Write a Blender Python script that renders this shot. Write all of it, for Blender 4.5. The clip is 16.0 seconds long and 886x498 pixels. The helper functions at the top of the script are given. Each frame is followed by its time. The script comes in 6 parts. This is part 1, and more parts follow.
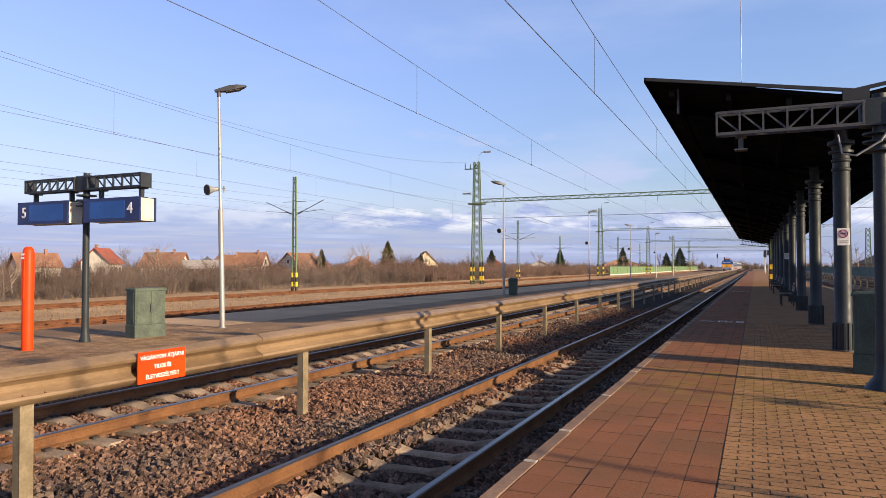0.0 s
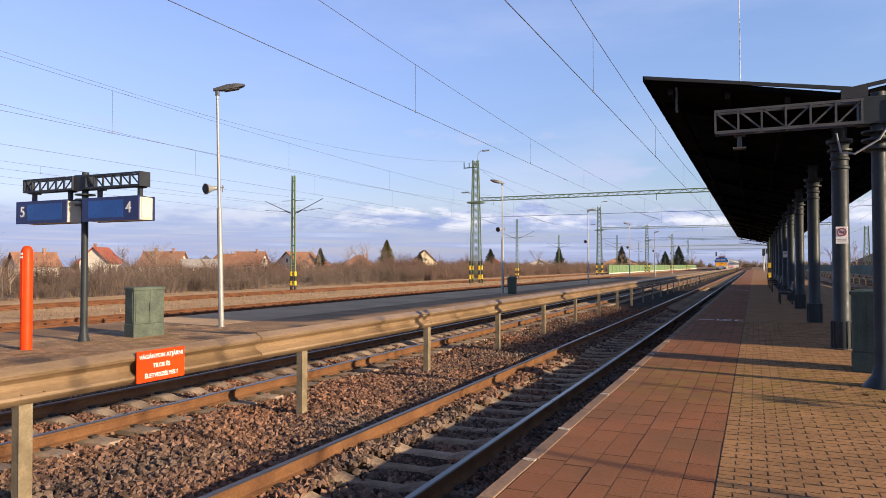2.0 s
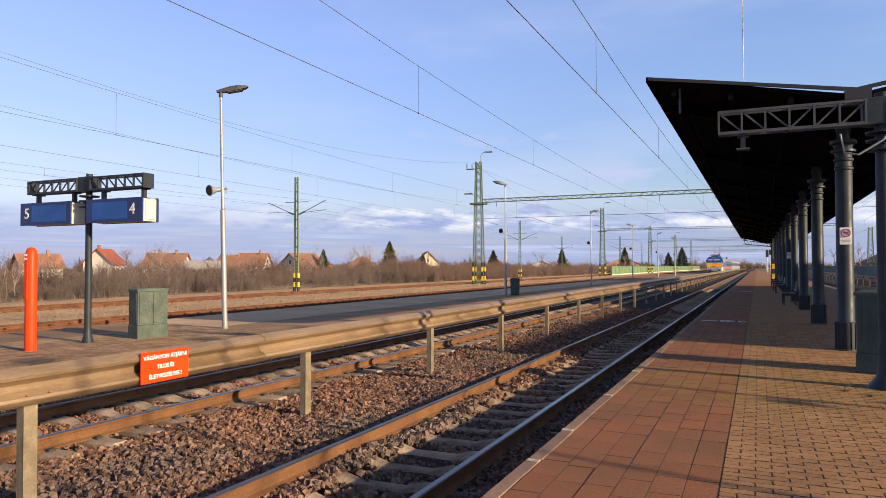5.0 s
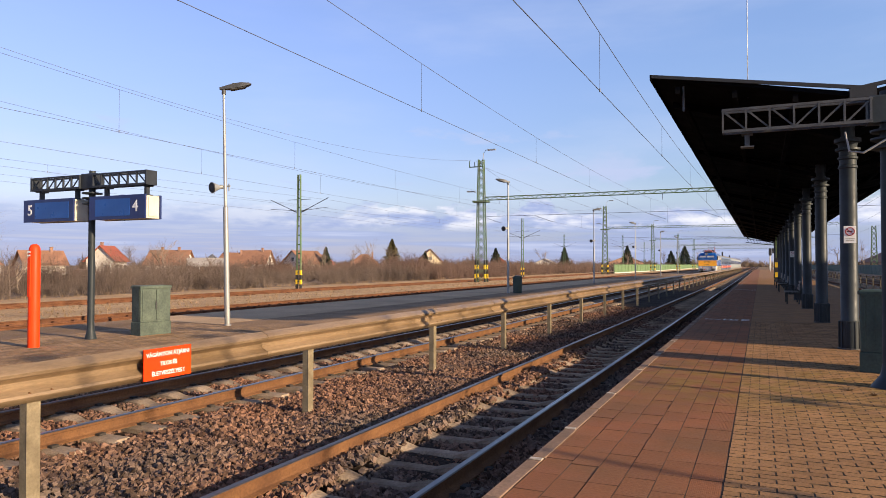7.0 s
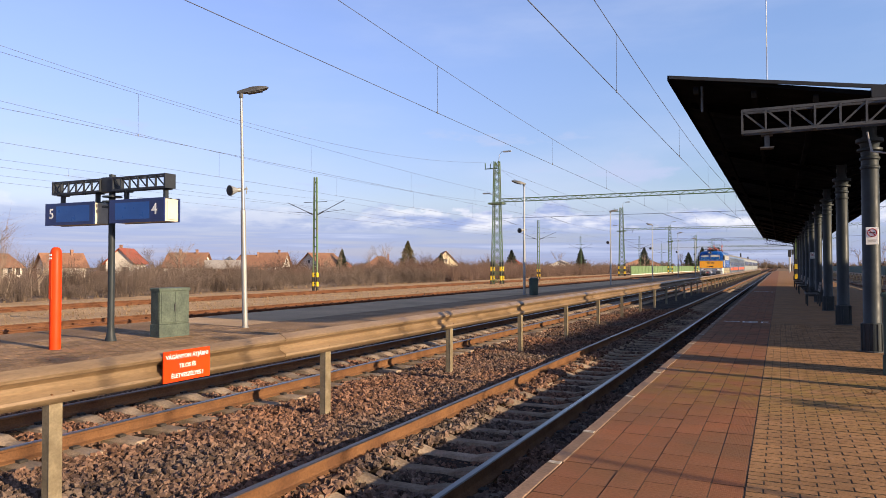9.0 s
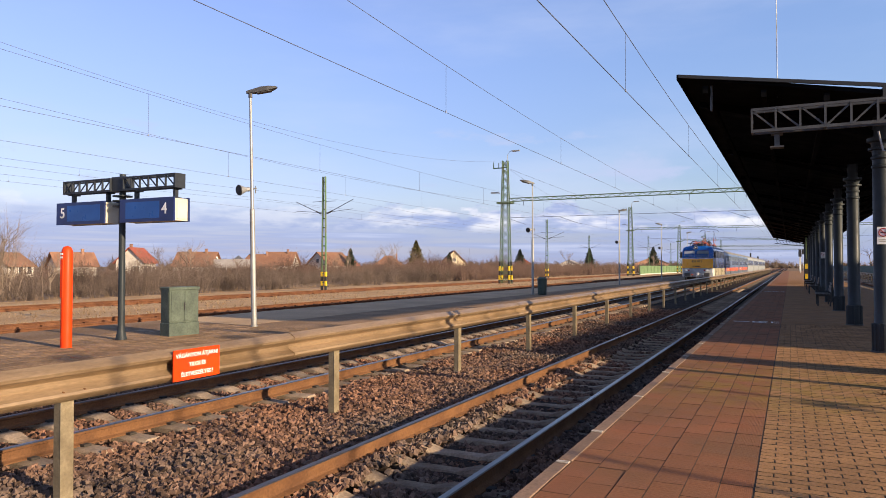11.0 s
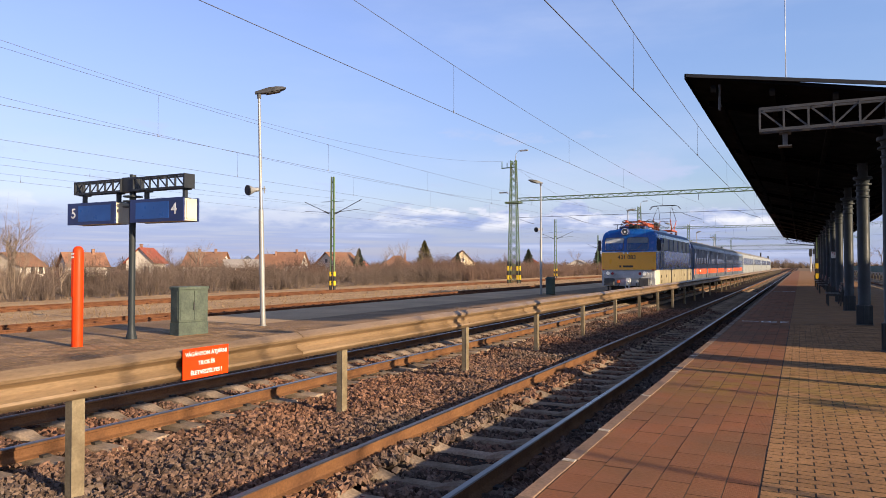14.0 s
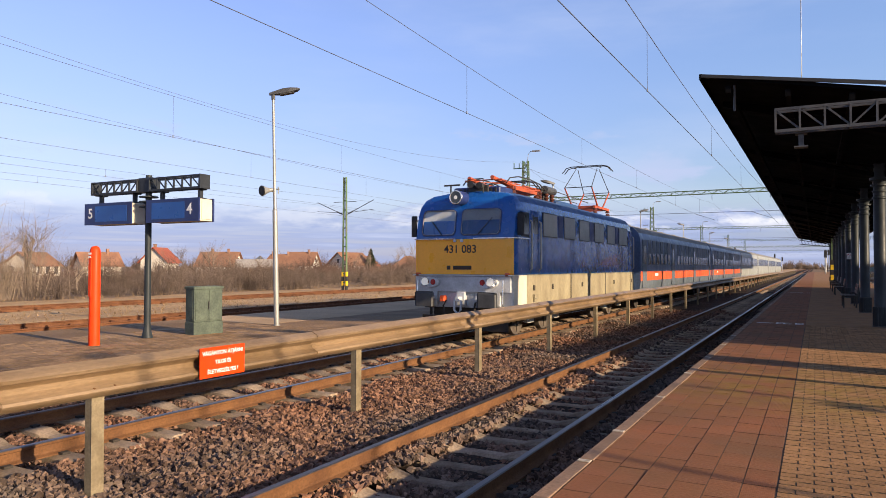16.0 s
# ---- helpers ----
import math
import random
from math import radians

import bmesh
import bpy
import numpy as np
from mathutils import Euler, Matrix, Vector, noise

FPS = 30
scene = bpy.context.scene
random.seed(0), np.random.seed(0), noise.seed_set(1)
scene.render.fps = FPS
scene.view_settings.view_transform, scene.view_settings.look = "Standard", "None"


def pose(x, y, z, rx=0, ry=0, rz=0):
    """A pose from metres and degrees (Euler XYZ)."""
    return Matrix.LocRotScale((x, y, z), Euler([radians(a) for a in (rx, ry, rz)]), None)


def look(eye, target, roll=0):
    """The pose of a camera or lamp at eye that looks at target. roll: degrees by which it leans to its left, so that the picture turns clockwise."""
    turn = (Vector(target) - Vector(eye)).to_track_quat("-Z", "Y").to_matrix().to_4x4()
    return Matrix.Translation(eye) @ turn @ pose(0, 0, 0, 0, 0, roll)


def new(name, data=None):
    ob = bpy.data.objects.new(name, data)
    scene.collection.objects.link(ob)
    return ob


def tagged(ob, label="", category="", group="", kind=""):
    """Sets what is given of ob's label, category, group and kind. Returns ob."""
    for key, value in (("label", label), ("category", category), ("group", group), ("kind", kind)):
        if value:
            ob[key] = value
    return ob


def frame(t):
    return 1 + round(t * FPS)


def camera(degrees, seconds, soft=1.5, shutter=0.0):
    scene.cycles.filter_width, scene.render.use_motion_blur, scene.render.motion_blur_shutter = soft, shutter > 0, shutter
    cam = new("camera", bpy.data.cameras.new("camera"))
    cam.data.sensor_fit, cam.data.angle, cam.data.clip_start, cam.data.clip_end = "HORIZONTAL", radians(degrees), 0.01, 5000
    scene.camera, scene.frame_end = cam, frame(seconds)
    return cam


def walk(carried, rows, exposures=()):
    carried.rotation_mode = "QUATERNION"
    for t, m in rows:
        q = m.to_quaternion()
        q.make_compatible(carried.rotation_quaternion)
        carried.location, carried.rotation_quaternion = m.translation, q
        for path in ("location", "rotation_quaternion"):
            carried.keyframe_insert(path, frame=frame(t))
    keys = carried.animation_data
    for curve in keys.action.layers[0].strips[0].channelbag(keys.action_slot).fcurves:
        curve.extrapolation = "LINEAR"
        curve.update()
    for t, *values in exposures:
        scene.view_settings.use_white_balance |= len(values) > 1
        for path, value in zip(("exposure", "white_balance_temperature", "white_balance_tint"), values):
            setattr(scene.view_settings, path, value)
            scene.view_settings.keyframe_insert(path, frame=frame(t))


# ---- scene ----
EYE = Vector((0.0, 0.0, 1.5))


def aim(turn, tilt, roll, dx=0.0, dy=0.0, dz=0.0):
    """The camera near its stand, turned to the left of the track and tilted up, in degrees; it sways by a few centimetres."""
    a, b = radians(turn), radians(tilt)
    way = Vector((-math.sin(a) * math.cos(b), math.cos(a) * math.cos(b), math.sin(b)))
    eye = EYE + Vector((dx, dy, dz))
    return look(eye, eye + 10 * way, roll)


cam = camera(65.027, 16.0, soft=0.65)
walk(cam, [
    (0, aim(24.220, 1.448, -0.017, 0.002, 0.005, -0.000)), (0.5, aim(24.162, 1.380, -0.047, 0.000, -0.000, 0.000)), (1, aim(24.158, 1.413, -0.008, 0.001, 0.000, -0.004)),
    (1.5, aim(24.164, 1.415, -0.017, 0.002, 0.005, -0.004)), (2, aim(24.132, 1.346, -0.081, 0.003, 0.004, -0.000)), (2.5, aim(24.163, 1.400, -0.031, 0.003, 0.004, 0.000)),
    (3, aim(24.180, 1.410, -0.030, 0.004, 0.006, 0.003)), (3.5, aim(24.206, 1.385, 0.012, -0.002, 0.005, -0.000)), (4, aim(24.253, 1.415, -0.042, -0.001, -0.003, -0.004)),
    (6.5, aim(24.509, 1.449, -0.040, -0.001, -0.003, -0.003)), (7, aim(24.565, 1.278, 0.022, -0.012, 0.007, -0.004)), (7.5, aim(24.837, 1.343, 0.007, -0.031, -0.007, 0.003)),
    (8, aim(25.278, 1.352, -0.029, -0.027, 0.002, -0.001)), (8.5, aim(25.567, 1.358, -0.088, -0.033, 0.004, 0.005)), (9, aim(25.854, 1.435, -0.057, -0.028, 0.006, 0.002)),
    (11.5, aim(26.640, 1.371, -0.042, -0.023, -0.004, 0.001)), (12, aim(26.739, 1.368, -0.075, -0.022, -0.001, -0.002)), (12.5, aim(26.864, 1.376, 0.015, -0.025, 0.002, -0.004)),
    (13, aim(27.002, 1.454, -0.029, -0.015, -0.002, -0.002)), (13.5, aim(27.126, 1.362, -0.041, -0.014, 0.001, -0.007)), (14, aim(27.238, 1.382, -0.020, 0.003, -0.024, -0.004)),
    (14.5, aim(27.326, 1.428, -0.041, -0.009, 0.000, -0.006)), (15, aim(27.487, 1.385, 0.002, -0.006, -0.009, -0.004)), (15.5, aim(27.641, 1.410, 0.058, -0.009, -0.010, -0.005)),
    (16, aim(28.185, 1.415, 0.117, -0.013, -0.065, -0.003)),
])

# ---- sky, sun and exposure ----
SKY_TINT, VEIL = (1.68, 1.46, 1.78), (6.1, 6.6, 8.5)
CLOUD_GREY, CLOUD_WHITE, CLOUD_PALE, HAZE = (3.0, 3.75, 6.4), (8.2, 8.2, 8.8), (4.7, 5.3, 7.5), (3.5, 3.95, 6.0)
SUN = Vector((-3.4, 0.68, -1.0)).normalized()      # the way the light travels
world = bpy.data.worlds.new("sky")
scene.world = world
world.use_nodes = True
wn, wl = world.node_tree.nodes, world.node_tree.links
wn.clear()


def wmath(op, a, b=None, c=None):
    n = wn.new("ShaderNodeMath")
    n.operation = op
    for i, v in enumerate((a, b, c)):
        if v is None:
            continue
        if isinstance(v, (int, float)):
            n.inputs[i].default_value = v
        else:
            wl.new(v, n.inputs[i])
    return n.outputs[0]


def wramp(v, lo, hi):
    n = wn.new("ShaderNodeMapRange")
    n.interpolation_type = "SMOOTHSTEP"
    wl.new(v, n.inputs[0])
    n.inputs[1].default_value, n.inputs[2].default_value = lo, hi
    return n.outputs[0]


def wmix(f, a, b):
    n = wn.new("ShaderNodeMix")
    n.data_type = "RGBA"
    wl.new(f, n.inputs[0])
    for v, s in ((a, n.inputs[6]), (b, n.inputs[7])):
        if isinstance(v, tuple):
            s.default_value = (*v, 1)
        else:
            wl.new(v, s)
    return n.outputs[2]


def wnoise(vec, scale, detail, rough=0.55):
    n = wn.new("ShaderNodeTexNoise")
    wl.new(vec, n.inputs["Vector"])
    n.inputs["Scale"].default_value, n.inputs["Detail"].default_value, n.inputs["Roughness"].default_value = scale, detail, rough
    return n.outputs["Fac"]


def wscale(vec, s):
    n = wn.new("ShaderNodeMapping")
    wl.new(vec, n.inputs["Vector"])
    n.inputs["Scale"].default_value = s
    return n.outputs["Vector"]


sky = wn.new("ShaderNodeTexSky")
sky.sky_type, sky.sun_disc = "NISHITA", False
sky.sun_elevation, sky.sun_rotation = radians(16.1), radians(101.3)
sky.air_density, sky.dust_density, sky.ozone_density = 1.0, 0.6, 2.2
coord = wn.new("ShaderNodeTexCoord").outputs["Generated"]
sep = wn.new("ShaderNodeSeparateXYZ")
wl.new(coord, sep.inputs[0])
up = sep.outputs["Z"]
tint = wn.new("ShaderNodeMix")
tint.data_type, tint.blend_type = "RGBA", "MULTIPLY"
tint.inputs[0].default_value = 1.0
wl.new(sky.outputs[0], tint.inputs[6])
side = wramp(sep.outputs["X"], -0.95, 0.15)
wl.new(wmix(side, tuple(a * b for a, b in zip(SKY_TINT, (0.95, 0.92, 0.95))), tuple(a * b for a, b in zip(SKY_TINT, (1.0, 1.08, 1.04)))), tint.inputs[7])
# thin veil high up
veil = wramp(wnoise(wscale(coord, (1.2, 1.2, 5.0)), 1.6, 6), 0.42, 0.85)
fade = wn.new("ShaderNodeVectorMath")      # the clear sky pales less towards the horizon than pure air would
fade.operation = "SCALE"
wl.new(tint.outputs[2], fade.inputs[0])
# the unseen sky overhead is dimmed so that shade gets less fill
wl.new(wmath("SUBTRACT", wmath("MULTIPLY_ADD", wramp(up, 0.0, 0.38), 0.42, 0.74), wmath("MULTIPLY", wramp(up, 0.45, 1.0), 0.45)), fade.inputs["Scale"])
veil = wmath("MULTIPLY", veil, wmath("SUBTRACT", 1.0, wramp(up, 0.40, 0.85)))      # no veil overhead, out of view, to weaken the fill light
col = wmix(wmath("MULTIPLY", veil, 0.40), fade.outputs[0], VEIL)
# low grey-blue layer with long streaks
streak = wnoise(wscale(coord, (2.2, 2.2, 46.0)), 1.7, 6)
low = wmath("SUBTRACT", 1.0, wramp(up, 0.052, 0.095))
col = wmix(wmath("MULTIPLY", low, wmath("MULTIPLY_ADD", wramp(streak, 0.36, 0.60), 0.30, 0.58)), col, wmix(wramp(streak, 0.5, 0.7), CLOUD_GREY, CLOUD_PALE))
# white heaps along its upper edge
heap = wnoise(wscale(coord, (5.5, 5.5, 10.0)), 2.3, 9, 0.56)
band = wmath("MULTIPLY", wramp(up, 0.044, 0.060), wmath("SUBTRACT", 1.0, wramp(wmath("SUBTRACT", up, wmath("MULTIPLY", wramp(heap, 0.40, 0.66), 0.026)), 0.062, 0.074)))
white = wmath("MULTIPLY", wmath("MULTIPLY", band, wramp(heap, 0.40, 0.50)), wmath("MULTIPLY_ADD", wramp(sep.outputs["X"], -0.72, -0.34), 0.70, 0.30))
shade = wmix(wramp(wnoise(wscale(coord, (7.0, 7.0, 30.0)), 2.0, 6), 0.35, 0.65), CLOUD_GREY, CLOUD_WHITE)
col = wmix(wmath("MULTIPLY", white, 0.92), col, shade)
# lone faint cloud patches above
patch = wmath("MULTIPLY", wramp(wnoise(wscale(coord, (4.0, 4.0, 13.0)), 1.9, 7), 0.60, 0.70),
              wmath("MULTIPLY", wramp(up, 0.09, 0.12), wmath("SUBTRACT", 1.0, wramp(up, 0.16, 0.22))))
col = wmix(wmath("MULTIPLY", patch, 0.6), col, CLOUD_PALE)
# one small loose cloud over the line
off = wn.new("ShaderNodeVectorMath")
off.operation = "SUBTRACT"
wl.new(coord, off.inputs[0])
off.inputs[1].default_value = (-0.186, 0.974, 0.131)
span = wn.new("ShaderNodeVectorMath")
span.operation = "LENGTH"
wl.new(wscale(off.outputs[0], (1.0, 1.0, 2.1)), span.inputs[0])
puff = wmath("SUBTRACT", wmath("MULTIPLY_ADD", wnoise(wscale(coord, (9.0, 9.0, 16.0)), 2.6, 8), 0.11, 0.0), span.outputs["Value"])
col = wmix(wmath("MULTIPLY", wramp(puff, -0.012, 0.040), 0.55), col, CLOUD_PALE)
# haze at the horizon
col = wmix(wmath("SUBTRACT", 1.0, wramp(up, -0.01, 0.022)), col, HAZE)
back = wn.new("ShaderNodeBackground")
back.inputs["Strength"].default_value = 0.064
wl.new(col, back.inputs["Color"])
wout = wn.new("ShaderNodeOutputWorld")
wl.new(back.outputs[0], wout.inputs["Surface"])

sun_data = bpy.data.lights.new("sun", "SUN")
sun_data.energy, sun_data.angle, sun_data.color = 5.0, radians(0.6), (1.0, 0.78, 0.53)
sun = new("sun", sun_data)
sun.matrix_world = look((30, -6, 20), Vector((30, -6, 20)) + SUN)
scene.view_settings.exposure = 0.93

# ---- materials ----


def mat(name, col, col2=None, rough=0.7, metal=0.0, scale=3.0, detail=6, lo=0.35, hi=0.65, fine=60.0, fine_amt=0.25,
        bump=0.15, bump_scale=40.0, rand=0.0, island=0.0, spec=0.4, stretch=(1, 1, 1), coat=0.0, whole=False, moss=None):
    """A surface in two colours that mingle in patches, with fine grain, relief and a little spread of tone."""
    m = bpy.data.materials.new(name)
    m.use_nodes = True
    n, l = m.node_tree.nodes, m.node_tree.links
    b = n["Principled BSDF"]
    tc = n.new("ShaderNodeTexCoord")
    mp = n.new("ShaderNodeMapping")
    mp.inputs["Scale"].default_value = stretch
    l.new(tc.outputs["Object"], mp.inputs["Vector"])

    place = n.new("ShaderNodeNewGeometry").outputs["Position"] if whole or moss else None

    def noise_of(s, d, vec=None):
        t = n.new("ShaderNodeTexNoise")
        t.inputs["Scale"].default_value, t.inputs["Detail"].default_value = s, d
        l.new(vec or mp.outputs["Vector"], t.inputs["Vector"])
        return t.outputs["Fac"]

    def rng(v, a, z, o0=0.0, o1=1.0):
        r = n.new("ShaderNodeMapRange")
        l.new(v, r.inputs[0])
        for i, x in enumerate((a, z, o0, o1)):
            r.inputs[i + 1].default_value = x
        return r.outputs[0]

    mix = n.new("ShaderNodeMix")
    mix.data_type = "RGBA"
    l.new(rng(noise_of(scale, detail, place if whole else None), lo, hi), mix.inputs[0])
    mix.inputs[6].default_value = (*col, 1)
    mix.inputs[7].default_value = (*(col2 or tuple(c * 0.7 for c in col)), 1)
    tone = rng(noise_of(fine, 4), 0.25, 0.75, 1 - fine_amt, 1 + fine_amt)
    for amount, node, socket in ((rand, "ShaderNodeObjectInfo", "Random"), (island, "ShaderNodeNewGeometry", "Random Per Island")):
        if amount:
            k = n.new("ShaderNodeMath")
            k.operation = "MULTIPLY"
            l.new(tone, k.inputs[0])
            l.new(rng(n.new(node).outputs[socket], 0, 1, 1 - amount, 1 + amount), k.inputs[1])
            tone = k.outputs[0]
    mul = n.new("ShaderNodeVectorMath")
    mul.operation = "SCALE"
    coloured = mix.outputs[2]
    if moss:        # moss in a patch of its own, thinning out at its rim
        middle, reach, tint = moss
        far = n.new("ShaderNodeVectorMath")
        far.operation = "DISTANCE"
        l.new(place, far.inputs[0])
        far.inputs[1].default_value = middle
        amount = n.new("ShaderNodeMath")
        amount.operation = "MULTIPLY"
        l.new(rng(far.outputs["Value"], reach * 0.35, reach, 1.0, 0.0), amount.inputs[0])
        l.new(rng(noise_of(2.6, 6, place), 0.38, 0.62), amount.inputs[1])
        grown = n.new("ShaderNodeMix")
        grown.data_type = "RGBA"
        l.new(amount.outputs[0], grown.inputs[0])
        l.new(coloured, grown.inputs[6])
        grown.inputs[7].default_value = (*tint, 1)
        coloured = grown.outputs[2]
    l.new(coloured, mul.inputs[0])
    l.new(tone, mul.inputs["Scale"])
    l.new(mul.outputs[0], b.inputs["Base Color"])
    l.new(rng(noise_of(scale * 2.3, 4), 0.3, 0.7, max(rough - 0.12, 0.03), min(rough + 0.12, 1)), b.inputs["Roughness"])
    b.inputs["Metallic"].default_value = metal
    b.inputs["Specular IOR Level"].default_value = spec
    b.inputs["Coat Weight"].default_value = coat
    if bump:
        bp = n.new("ShaderNodeBump")
        bp.inputs["Strength"].default_value, bp.inputs["Distance"].default_value = bump, 0.02
        l.new(noise_of(bump_scale, 5), bp.inputs["Height"])
        l.new(bp.outputs["Normal"], b.inputs["Normal"])
    return m


def glow(name, col, strength):
    m = bpy.data.materials.new(name)
    m.use_nodes = True
    b = m.node_tree.nodes["Principled BSDF"]
    b.inputs["Base Color"].default_value = (*col, 1)
    b.inputs["Emission Color"].default_value, b.inputs["Emission Strength"].default_value = (*col, 1), strength
    return m


